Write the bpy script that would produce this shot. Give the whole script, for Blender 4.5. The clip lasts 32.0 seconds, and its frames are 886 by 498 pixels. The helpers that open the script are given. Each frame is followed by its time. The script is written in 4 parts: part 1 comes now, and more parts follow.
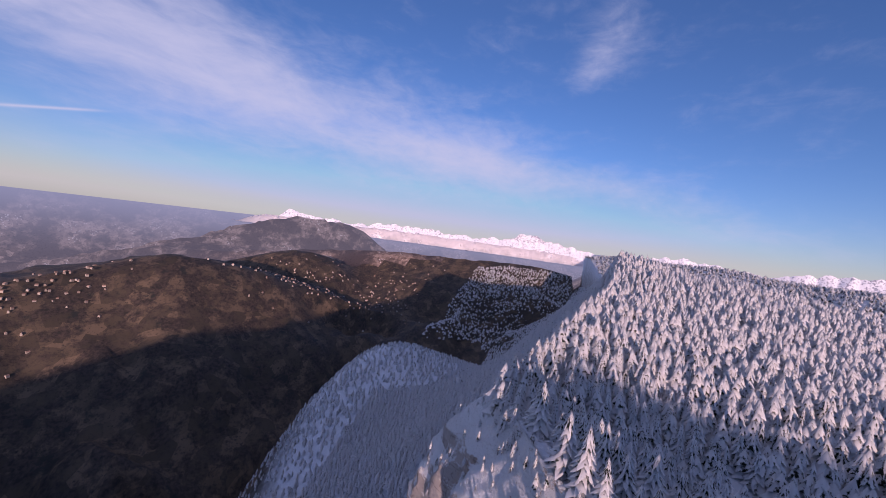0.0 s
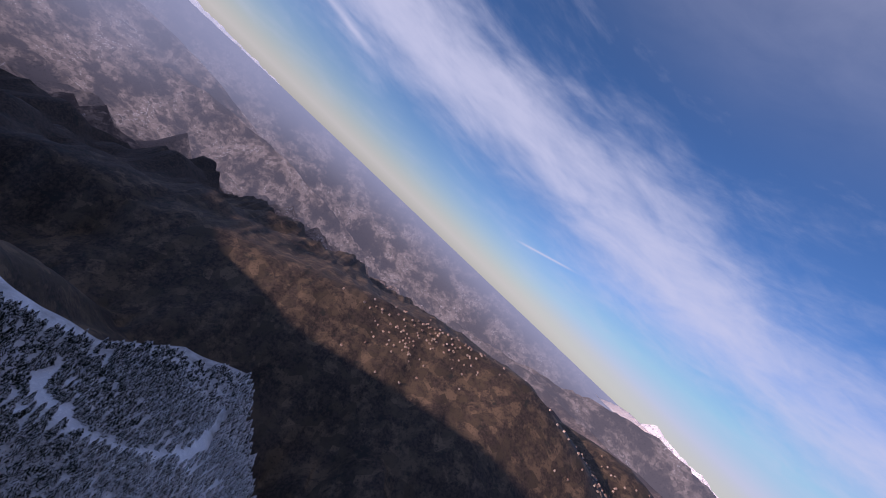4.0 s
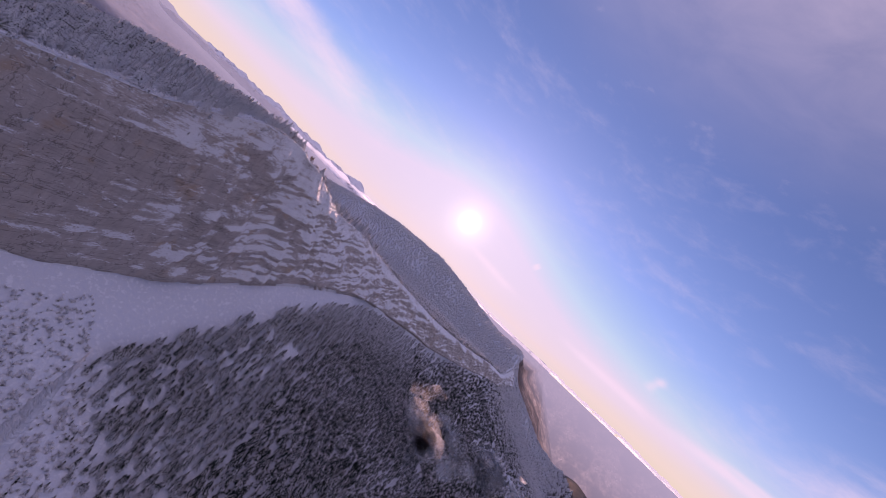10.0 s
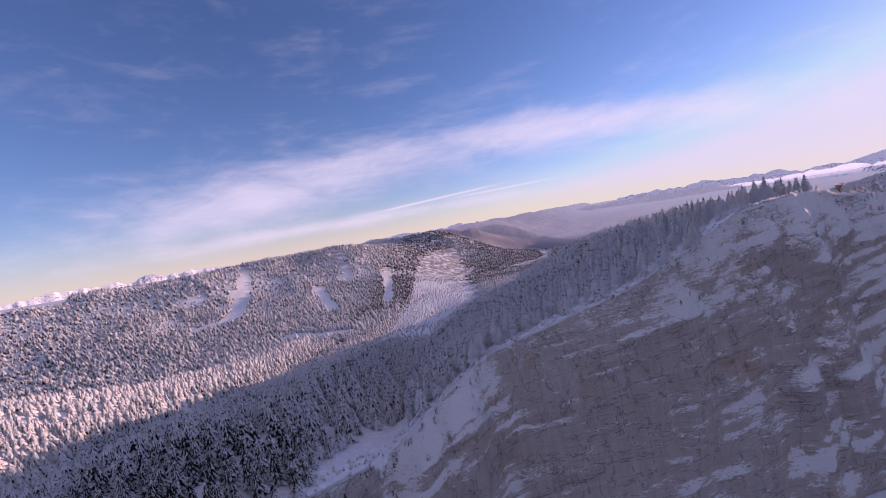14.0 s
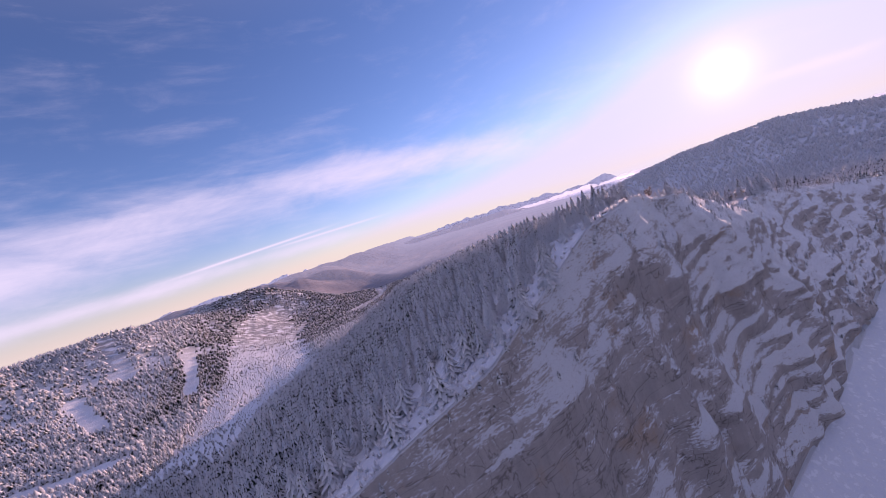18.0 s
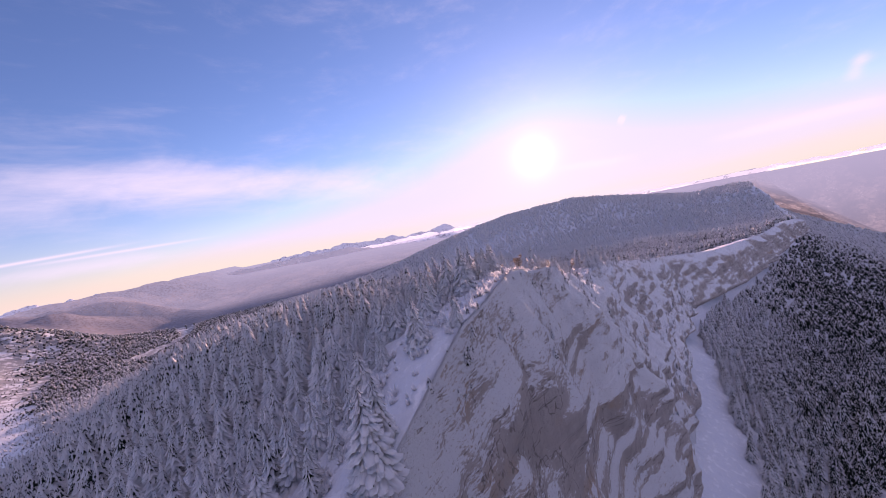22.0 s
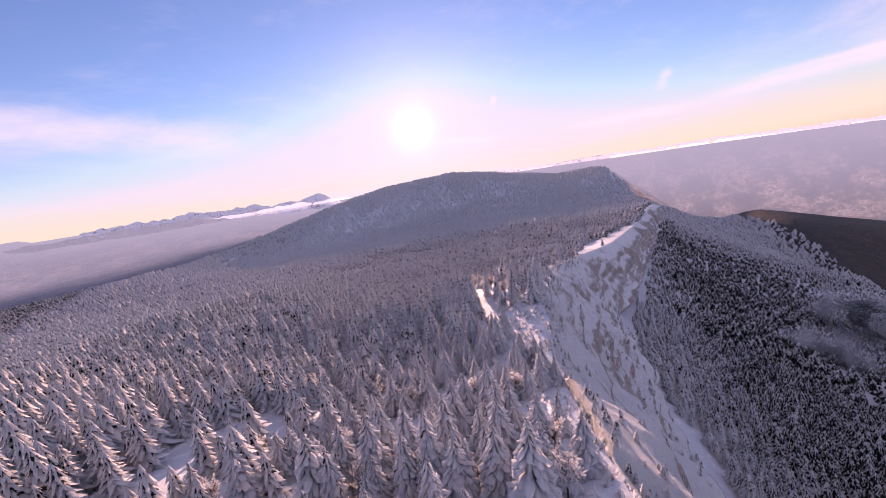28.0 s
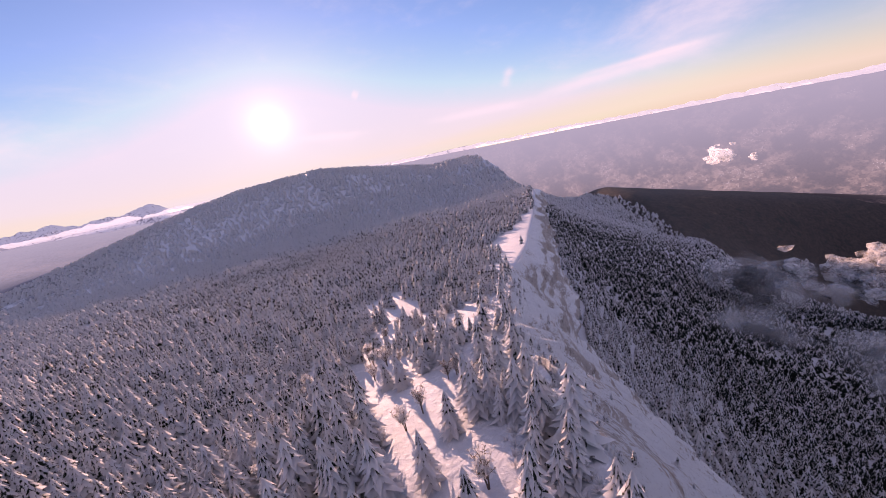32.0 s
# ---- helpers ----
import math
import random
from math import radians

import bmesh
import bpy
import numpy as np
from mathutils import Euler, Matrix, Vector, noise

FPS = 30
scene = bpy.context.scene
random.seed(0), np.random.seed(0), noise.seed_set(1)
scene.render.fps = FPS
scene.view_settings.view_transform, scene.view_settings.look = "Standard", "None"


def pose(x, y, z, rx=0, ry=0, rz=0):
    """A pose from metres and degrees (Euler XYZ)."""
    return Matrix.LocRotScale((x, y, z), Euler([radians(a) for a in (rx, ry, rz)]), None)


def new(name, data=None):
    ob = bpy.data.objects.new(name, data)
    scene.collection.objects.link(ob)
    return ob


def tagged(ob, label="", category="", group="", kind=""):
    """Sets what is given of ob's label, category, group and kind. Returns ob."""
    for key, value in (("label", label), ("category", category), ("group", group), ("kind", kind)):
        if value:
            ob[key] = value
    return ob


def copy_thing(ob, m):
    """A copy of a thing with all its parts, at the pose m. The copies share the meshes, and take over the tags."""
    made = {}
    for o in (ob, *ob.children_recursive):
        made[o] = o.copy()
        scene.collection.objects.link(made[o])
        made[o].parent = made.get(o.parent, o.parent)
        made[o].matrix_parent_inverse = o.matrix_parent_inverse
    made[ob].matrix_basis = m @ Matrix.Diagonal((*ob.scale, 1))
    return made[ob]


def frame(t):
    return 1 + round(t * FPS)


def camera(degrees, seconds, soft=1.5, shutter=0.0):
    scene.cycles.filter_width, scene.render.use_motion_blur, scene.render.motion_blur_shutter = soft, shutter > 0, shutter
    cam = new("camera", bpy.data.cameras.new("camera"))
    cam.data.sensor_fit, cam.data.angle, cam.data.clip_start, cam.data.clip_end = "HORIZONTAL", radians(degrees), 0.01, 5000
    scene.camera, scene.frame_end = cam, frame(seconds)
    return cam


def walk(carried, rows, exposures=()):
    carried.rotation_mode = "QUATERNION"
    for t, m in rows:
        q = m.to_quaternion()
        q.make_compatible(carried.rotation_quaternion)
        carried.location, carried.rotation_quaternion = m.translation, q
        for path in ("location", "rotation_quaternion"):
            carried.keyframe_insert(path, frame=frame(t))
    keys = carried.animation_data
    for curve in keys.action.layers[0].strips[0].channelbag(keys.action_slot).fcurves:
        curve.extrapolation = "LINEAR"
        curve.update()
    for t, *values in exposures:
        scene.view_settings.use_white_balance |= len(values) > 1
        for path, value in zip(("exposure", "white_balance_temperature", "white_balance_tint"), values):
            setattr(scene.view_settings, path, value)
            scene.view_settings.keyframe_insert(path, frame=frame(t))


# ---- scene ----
cam = camera(100.0, 32.0, 0.6)
# seconds, x, y, z, pitch, lean, yaw
PATH_ROWS = [
    (0.0, -77.5, -38.9, -6.2, -2.37, 7.80, -68.35),
    (0.5, -65.8, -35.2, -6.3, 0.91, 22.05, -65.32),
    (1.0, -55.6, -31.1, -6.1, 3.22, 31.06, -59.58),
    (1.5, -46.4, -25.6, -5.1, 2.82, 35.68, -53.26),
    (2.0, -39.2, -18.6, -3.3, 0.80, 37.93, -46.94),
    (2.5, -34.5, -10.8, -1.2, -1.35, 40.94, -39.75),
    (3.0, -30.9, -4.2, 1.0, -2.64, 42.56, -30.91),
    (3.5, -27.9, 1.0, 3.8, -2.95, 43.42, -20.40),
    (4.0, -23.4, 6.6, 7.1, -2.59, 43.69, -8.78),
    (4.5, -17.4, 13.2, 10.0, -2.44, 42.75, 2.69),
    (6.5, -42.0, 41.0, 15.5, -6.05, 43.05, 40.88),
    (7.0, -58.8, 48.6, 14.7, -5.86, 41.17, 51.10),
    (7.5, -75.8, 54.0, 14.4, -5.41, 40.47, 61.37),
    (8.0, -93.3, 57.1, 14.3, -4.59, 40.70, 71.82),
    (8.5, -110.0, 57.2, 15.1, -2.75, 40.21, 82.88),
    (9.0, -124.7, 53.6, 15.6, -0.01, 40.41, 94.44),
    (9.5, -138.4, 47.9, 15.5, 1.18, 39.58, 104.65),
    (10.0, -150.0, 40.9, 15.5, 1.03, 43.24, 114.23),
    (10.5, -160.4, 33.1, 15.7, -0.16, 45.61, 123.88),
    (11.0, -169.5, 25.2, 15.8, -0.57, 45.86, 135.67),
    (11.5, -175.6, 15.5, 15.9, -1.01, 46.30, 147.44),
    (12.0, -180.5, 5.4, 15.6, -2.81, 44.22, 158.00),
    (12.5, -184.1, -4.5, 15.8, -5.98, 43.80, 167.50),
    (13.0, -186.8, -14.5, 15.9, -7.81, 24.51, 176.40),
    (13.5, -188.7, -24.2, 15.6, -5.75, 0.87, 180.71),
    (14.0, -190.5, -33.6, 16.2, -3.31, -10.17, 180.25),
    (14.5, -192.2, -42.9, 17.2, -2.04, -13.25, 177.68),
    (16.5, -212.0, -84.9, 15.2, -2.35, -18.99, 166.26),
    (17.0, -215.8, -93.0, 15.7, -3.38, -19.00, 162.69),
    (17.5, -220.2, -101.2, 15.9, -3.87, -18.59, 158.72),
    (18.0, -224.9, -108.8, 16.2, -3.58, -18.00, 154.40),
    (18.5, -230.1, -116.2, 16.5, -2.46, -17.94, 150.30),
    (19.0, -235.6, -123.4, 17.0, -1.66, -15.46, 146.35),
    (19.5, -242.0, -130.2, 17.7, -1.47, -14.93, 143.00),
    (20.0, -248.2, -136.5, 18.4, -1.81, -14.64, 139.90),
    (20.5, -254.7, -142.9, 18.9, -2.53, -13.87, 136.95),
    (21.0, -261.1, -148.7, 19.4, -3.41, -11.87, 134.40),
    (21.5, -267.7, -154.4, 19.8, -3.92, -10.57, 132.15),
    (22.0, -274.8, -160.0, 20.2, -3.98, -11.53, 129.99),
    (22.5, -282.2, -165.4, 20.7, -3.88, -12.10, 127.72),
    (23.0, -289.6, -170.4, 21.2, -3.87, -12.87, 125.04),
    (23.5, -297.8, -175.5, 21.5, -4.25, -11.88, 122.45),
    (24.0, -306.0, -180.2, 21.9, -4.41, -7.99, 119.91),
    (24.5, -314.2, -184.5, 22.3, -4.26, -7.00, 118.24),
    (25.0, -322.5, -188.5, 22.9, -4.52, -5.93, 116.63),
    (25.5, -331.1, -192.6, 23.5, -4.68, -3.92, 115.49),
    (27.5, -383.5, -225.3, 28.5, -9.86, -7.03, 113.93),
    (28.0, -399.0, -232.6, 27.5, -11.67, -9.03, 112.48),
    (28.5, -414.2, -239.3, 26.5, -12.37, -9.98, 110.59),
    (29.0, -429.7, -245.6, 25.7, -12.93, -11.76, 108.58),
    (29.5, -445.7, -251.7, 24.4, -13.51, -14.18, 106.08),
    (30.0, -461.1, -256.9, 23.1, -14.01, -14.49, 102.96),
    (30.5, -476.5, -261.0, 21.5, -14.39, -13.93, 100.20),
    (31.0, -492.3, -264.7, 20.4, -14.98, -9.52, 97.54),
    (31.5, -509.2, -268.2, 18.8, -15.42, -6.63, 95.73),
    (32.0, -526.2, -271.6, 17.2, -15.66, -11.50, 94.10),
]


def carried_pose(x, y, z, pitch, lean, yaw):
    return pose(x, y, z, 0, 0, yaw) @ pose(0, 0, 0, 90 + pitch) @ pose(0, 0, 0, 0, 0, lean)


walk(cam, [(row[0], carried_pose(*row[1:])) for row in PATH_ROWS], [(0.0, 0.0, 5600, 38), (4.5, 0.1, 5550, 32), (7.0, 0.95, 6000, 48), (9.0, 0.75, 6350, 56), (10.0, 0.42, 6700, 58), (12.0, 0.1, 6500, 54), (13.0, 0.28, 6400, 51), (14.5, 0.44, 6150, 47), (18.0, 0.55, 6250, 50), (21.0, 0.65, 6450, 52), (27.0, 0.65, 6750, 50), (32.0, 0.55, 6900, 48)])

# ---- light ----
SUN_DIR = Vector((-0.907, -0.405, 0.119)).normalized()
SUN_ELEVATION = math.asin(SUN_DIR.z)
SUN_AZIMUTH = math.atan2(SUN_DIR.x, SUN_DIR.y)
world = bpy.data.worlds.new("sky")
scene.world = world
world.use_nodes = True
wn, wl = world.node_tree.nodes, world.node_tree.links
wn.clear()
sky = wn.new("ShaderNodeTexSky")
sky.sky_type, sky.sun_disc = "NISHITA", False
sky.sun_elevation, sky.sun_rotation = SUN_ELEVATION, SUN_AZIMUTH
sky.altitude, sky.air_density, sky.dust_density, sky.ozone_density = 1500, 1.0, 0.35, 3.0


def world_math(op, a, b=0.0):
    m = wn.new("ShaderNodeMath")
    m.operation = op
    for k, v in enumerate((a, b)):
        if isinstance(v, (int, float)):
            m.inputs[k].default_value = v
        else:
            wl.new(v, m.inputs[k])
    return m.outputs[0]


def world_dot(a, v):
    m = wn.new("ShaderNodeVectorMath")
    m.operation = "DOT_PRODUCT"
    wl.new(a, m.inputs[0])
    m.inputs[1].default_value = v
    return m.outputs["Value"]


way = wn.new("ShaderNodeTexCoord").outputs["Generated"]


def cloud_noise(scale, stretch, turn, detail=6.0):
    mp = wn.new("ShaderNodeMapping")
    mp.inputs["Scale"].default_value, mp.inputs["Rotation"].default_value = stretch, turn
    wl.new(way, mp.inputs["Vector"])
    t = wn.new("ShaderNodeTexNoise")
    t.inputs["Scale"].default_value, t.inputs["Detail"].default_value, t.inputs["Roughness"].default_value, t.inputs["Distortion"].default_value = scale, detail, 0.6, 0.4
    wl.new(mp.outputs[0], t.inputs["Vector"])
    return t.outputs["Fac"]


def band(a, b, width, strength):
    """A soft streak of cloud from direction a to direction b."""
    a, b = Vector(a).normalized(), Vector(b).normalized()
    mid = (a + b).normalized()
    u = (b - a).normalized()
    w = mid.cross(u).normalized()
    half = (b - a).length / 2
    du = world_math("DIVIDE", world_math("SUBTRACT", world_dot(way, u), mid.dot(u)), half)
    dw = world_math("DIVIDE", world_dot(way, w), width)
    front = world_math("GREATER_THAN", world_dot(way, mid), 0.0)
    far_out = world_math("ADD", world_math("POWER", world_math("ABSOLUTE", du), 4.0), world_math("POWER", world_math("ABSOLUTE", dw), 2.0))
    return world_math("MULTIPLY", world_math("MULTIPLY", world_math("POWER", 2.718, world_math("MULTIPLY", far_out, -1.0)), strength), front)


BANDS = [band(*row) for row in (
    ((-0.492, 0.846, 0.21), (0.579, 0.742, 0.335), 0.11, 0.85), ((0.363, 0.903, 0.24), (0.977, 0.162, 0.17), 0.1, 0.7),
    ((-0.90, 0.42, 0.13), (-0.30, 0.90, 0.30), 0.07, 0.85), ((0.907, 0.085, 0.38), (0.875, -0.022, 0.52), 0.05, 0.45), ((0.869, 0.433, 0.2), (0.933, -0.333, 0.1), 0.05, 0.4),
    ((0.69, -0.72, 0.09), (-0.05, -0.975, 0.20), 0.07, 0.7), ((-0.05, -0.975, 0.205), (-0.72, -0.68, 0.125), 0.05, 0.75),
    ((0.6, -0.8, 0.05), (-0.3, -0.95, 0.05), 0.016, 0.6), ((-0.998, -0.03, 0.056), (-0.978, 0.20, 0.055), 0.010, 0.8),
    ((-0.83, 0.55, 0.087), (-0.97, 0.23, 0.06), 0.014, 0.7), ((-0.966, -0.212, 0.155), (-0.968, -0.198, 0.145), 0.012, 0.9),
    ((-0.98, 0.155, 0.10), (-0.976, 0.175, 0.14), 0.012, 0.6), ((-0.93, -0.36, 0.075), (-0.97, -0.2, 0.06), 0.010, 0.7))]
LINES = [band(*row) for row in (
    ((0.155, -0.986, 0.069), (-0.16, -0.984, 0.085), 0.0028, 0.8), ((-0.05, -0.995, 0.072), (-0.304, -0.95, 0.073), 0.0028, 0.6),
    ((0.284, 0.953, 0.109), (0.412, 0.9, 0.143), 0.0026, 0.7), ((-0.942, 0.324, 0.085), (-0.837, 0.539, 0.094), 0.005, 0.45),
    ((-0.55, 0.81, 0.19), (-0.30, 0.936, 0.178), 0.007, 0.4))]
cover = BANDS[0]
for extra in BANDS[1:]:
    cover = world_math("ADD", cover, extra)
wisps = cloud_noise(5.0, (1.0, 1.0, 3.0), (0.3, 0.2, 0.4), 8.0)
threads = cloud_noise(9.0, (0.6, 2.2, 4.0), (0.1, 0.5, 0.8), 6.0)
grain = world_math("ADD", world_math("MULTIPLY", wisps, 1.3), world_math("MULTIPLY", threads, 0.7))
soft_edge = wn.new("ShaderNodeMapRange")
soft_edge.interpolation_type = "SMOOTHSTEP"
soft_edge.inputs["From Min"].default_value, soft_edge.inputs["From Max"].default_value = 0.70, 1.85
soft_edge.inputs["To Max"].default_value = 0.85
wl.new(world_math("ADD", world_math("MULTIPLY", grain, 0.75), cover), soft_edge.inputs["Value"])
lines = LINES[0]
for extra in LINES[1:]:
    lines = world_math("ADD", lines, extra)
thick = world_math("MINIMUM", world_math("ADD", soft_edge.outputs[0], lines), 0.95)
over_horizon = wn.new("ShaderNodeMapRange")
over_horizon.inputs["From Min"].default_value, over_horizon.inputs["From Max"].default_value = 0.0, 0.04
wl.new(world_dot(way, (0, 0, 1)), over_horizon.inputs["Value"])
# an unseen bright veil of high cloud overhead, added to lift the ambient light
fill_veil = wn.new("ShaderNodeMapRange")
fill_veil.interpolation_type = "SMOOTHSTEP"
fill_veil.inputs["From Min"].default_value, fill_veil.inputs["From Max"].default_value, fill_veil.inputs["To Max"].default_value = 0.50, 0.92, 0.50
wl.new(world_dot(way, (0, 0, 1)), fill_veil.inputs["Value"])
thick = world_math("MULTIPLY", world_math("MAXIMUM", thick, world_math("MULTIPLY", fill_veil.outputs[0], world_math("ADD", wisps, 0.4))), over_horizon.outputs[0])
with_cloud = wn.new("ShaderNodeMix")
with_cloud.data_type = "RGBA"
wl.new(thick, with_cloud.inputs["Factor"])
# thick air near the horizon
capped = wn.new("ShaderNodeVectorMath")
capped.operation = "MINIMUM"
wl.new(sky.outputs[0], capped.inputs[0])
capped.inputs[1].default_value = (3.5, 4.0, 4.4)
low_air = world_math("MULTIPLY", world_math("POWER", 2.718, world_math("MULTIPLY", world_math("ABSOLUTE", world_dot(way, (0, 0, 1))), -17.0)), 0.72)
hazy = wn.new("ShaderNodeMix")
hazy.data_type = "RGBA"
wl.new(low_air, hazy.inputs["Factor"])
wl.new(capped.outputs[0], hazy.inputs[6])
hazy.inputs[7].default_value = (4.25, 4.1, 3.25, 1)
wl.new(hazy.outputs[2], with_cloud.inputs[6])
with_cloud.inputs[7].default_value = (4.3, 4.35, 4.4, 1)
# the sun and its aureole
toward = world_math("MAXIMUM", world_dot(way, SUN_DIR), 0.0)
glow = world_math("ADD", world_math("ADD", world_math("MULTIPLY", world_math("POWER", toward, 60.0), 0.36), world_math("MULTIPLY", world_math("POWER", toward, 7.0), 0.11)), world_math("ADD", world_math("MULTIPLY", world_math("POWER", toward, 900.0), 2.2), world_math("MULTIPLY", world_math("POWER", toward, 9000.0), 24.0)))
halo = wn.new("ShaderNodeMix")
halo.data_type, halo.blend_type = "RGBA", "ADD"
halo.inputs["Factor"].default_value = 1.0
tone = wn.new("ShaderNodeMix")
tone.data_type, tone.blend_type = "RGBA", "MULTIPLY"
tone.inputs["Factor"].default_value = 1.0
tone.inputs[6].default_value = (1.0, 0.92, 0.74, 1)
wl.new(glow, tone.inputs[7])
wl.new(with_cloud.outputs[2], halo.inputs[6])
wl.new(tone.outputs[2], halo.inputs[7])
background = wn.new("ShaderNodeBackground")
background.inputs["Strength"].default_value = 0.135
wout = wn.new("ShaderNodeOutputWorld")
wl.new(halo.outputs[2], background.inputs["Color"])
wl.new(background.outputs[0], wout.inputs["Surface"])
sun_lamp = bpy.data.lights.new("sun", "SUN")
sun_lamp.energy, sun_lamp.angle, sun_lamp.color = 5.0, radians(0.5), (1.0, 0.71, 0.47)
sun = new("sun", sun_lamp)
sun.rotation_euler = SUN_DIR.to_track_quat("Z", "Y").to_euler()

# ---- materials ----
def material(name):
    m = bpy.data.materials.new(name)
    m.use_nodes = True
    n, l = m.node_tree.nodes, m.node_tree.links
    return m, n, l, n["Principled BSDF"]


def noise_node(n, l, scale, detail=4.0, rough=0.55, vector=None, stretch=None):
    t = n.new("ShaderNodeTexNoise")
    t.inputs["Scale"].default_value, t.inputs["Detail"].default_value, t.inputs["Roughness"].default_value = scale, detail, rough
    if stretch:
        mp = n.new("ShaderNodeMapping")
        mp.inputs["Scale"].default_value = stretch
        l.new(vector, mp.inputs["Vector"])
        vector = mp.outputs[0]
    if vector:
        l.new(vector, t.inputs["Vector"])
    return t.outputs["Fac"]


def sums(n, l, op, a, b, clamp=False):
    m = n.new("ShaderNodeMath")
    m.operation, m.use_clamp = op, clamp
    for k, v in enumerate((a, b)):
        if isinstance(v, (int, float)):
            m.inputs[k].default_value = v
        else:
            l.new(v, m.inputs[k])
    return m.outputs[0]


def step_of(n, l, value, low, high, a=0.0, b=1.0):
    m = n.new("ShaderNodeMapRange")
    m.interpolation_type = "SMOOTHSTEP"
    for k, v in zip(("From Min", "From Max", "To Min", "To Max"), (low, high, a, b)):
        m.inputs[k].default_value = v
    l.new(value, m.inputs["Value"])
    return m.outputs[0]


def mixed(n, l, fac, a, b):
    m = n.new("ShaderNodeMix")
    m.data_type = "RGBA"
    l.new(fac, m.inputs["Factor"])
    for key, v in ((6, a), (7, b)):
        if isinstance(v, tuple):
            m.inputs[key].default_value = (*v, 1)
        else:
            l.new(v, m.inputs[key])
    return m.outputs[2]


def bumped(n, l, b, height, strength, distance):
    bump = n.new("ShaderNodeBump")
    bump.inputs["Strength"].default_value, bump.inputs["Distance"].default_value = strength, distance
    l.new(height, bump.inputs["Height"])
    l.new(bump.outputs[0], b.inputs["Normal"])


SNOW = (0.80, 0.82, 0.86)


def ground_material():
    m, n, l, b = material("snowy_ground")
    geo = n.new("ShaderNodeNewGeometry")
    at = geo.outputs["Position"]
    split, nrm = n.new("ShaderNodeSeparateXYZ"), n.new("ShaderNodeSeparateXYZ")
    l.new(at, split.inputs[0])
    l.new(geo.outputs["Normal"], nrm.inputs[0])
    fine, mid, wide = noise_node(n, l, 0.35, 6, 0.65, at), noise_node(n, l, 0.05, 5, 0.6, at), noise_node(n, l, 0.006, 5, 0.6, at)
    snow = mixed(n, l, step_of(n, l, fine, 0.35, 0.7), (0.58, 0.61, 0.68), (0.74, 0.76, 0.81))
    rock = mixed(n, l, mid, (0.16, 0.15, 0.15), (0.37, 0.355, 0.35))
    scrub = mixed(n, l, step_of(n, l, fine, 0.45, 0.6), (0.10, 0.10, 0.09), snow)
    steep = step_of(n, l, sums(n, l, "ADD", nrm.outputs["Z"], sums(n, l, "MULTIPLY", mid, 0.3)), 0.55, 0.80)
    upland = mixed(n, l, steep, rock, snow)
    # sparse scrub; its strong mix also darkens the snow for the ridge's shade
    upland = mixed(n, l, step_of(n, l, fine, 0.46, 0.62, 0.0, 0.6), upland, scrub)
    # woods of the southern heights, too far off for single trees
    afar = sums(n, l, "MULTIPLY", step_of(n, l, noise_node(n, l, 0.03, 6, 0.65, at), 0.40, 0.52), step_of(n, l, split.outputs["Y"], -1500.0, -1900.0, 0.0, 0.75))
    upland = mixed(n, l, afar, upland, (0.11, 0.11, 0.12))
    # bare woods, fields and meadows of the low land
    patch, speck = noise_node(n, l, 0.016, 9, 0.74, at), noise_node(n, l, 0.09, 5, 0.7, at)
    woods = mixed(n, l, step_of(n, l, speck, 0.35, 0.68), (0.010, 0.008, 0.007), (0.062, 0.042, 0.032))
    woods = mixed(n, l, step_of(n, l, noise_node(n, l, 0.022, 6, 0.65, at), 0.56, 0.62), woods, (0.013, 0.014, 0.012))
    plots = n.new("ShaderNodeTexVoronoi")
    plots.inputs["Scale"].default_value = 0.022
    l.new(at, plots.inputs["Vector"])
    plot = n.new("ShaderNodeSeparateColor")
    l.new(plots.outputs["Color"], plot.inputs[0])
    meadow = mixed(n, l, plot.outputs[0], (0.040, 0.030, 0.018), (0.135, 0.094, 0.058))
    meadow = mixed(n, l, step_of(n, l, speck, 0.56, 0.64), meadow, (0.03, 0.024, 0.018))
    low = mixed(n, l, step_of(n, l, sums(n, l, "ADD", patch, step_of(n, l, split.outputs["X"], -1200.0, -700.0, -0.12, 0.0)), 0.44, 0.58), woods, meadow)
    line = sums(n, l, "ADD", split.outputs["Z"], sums(n, l, "MULTIPLY", mid, 120.0))
    # hills on the north-east bear no snow as far up
    east = step_of(n, l, sums(n, l, "ADD", split.outputs["Y"], sums(n, l, "MULTIPLY", split.outputs["X"], 0.35)), 700.0, 950.0, 0.0, 420.0)
    line = sums(n, l, "SUBTRACT", line, east)
    west = sums(n, l, "MULTIPLY", step_of(n, l, split.outputs["X"], -1250.0, -1500.0), step_of(n, l, split.outputs["Y"], 300.0, 480.0))
    line = sums(n, l, "SUBTRACT", line, sums(n, l, "MULTIPLY", west, 400.0))
    line = sums(n, l, "ADD", line, step_of(n, l, split.outputs["Y"], -80.0, -250.0, 0.0, 700.0))
    line = sums(n, l, "SUBTRACT", line, step_of(n, l, split.outputs["Y"], 150.0, 370.0, 0.0, 210.0))
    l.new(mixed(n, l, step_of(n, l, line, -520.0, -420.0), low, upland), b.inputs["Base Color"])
    b.inputs["Roughness"].default_value = 0.75
    bumped(n, l, b, sums(n, l, "ADD", fine, sums(n, l, "MULTIPLY", mid, 3.0)), 0.6, 0.8)
    return m


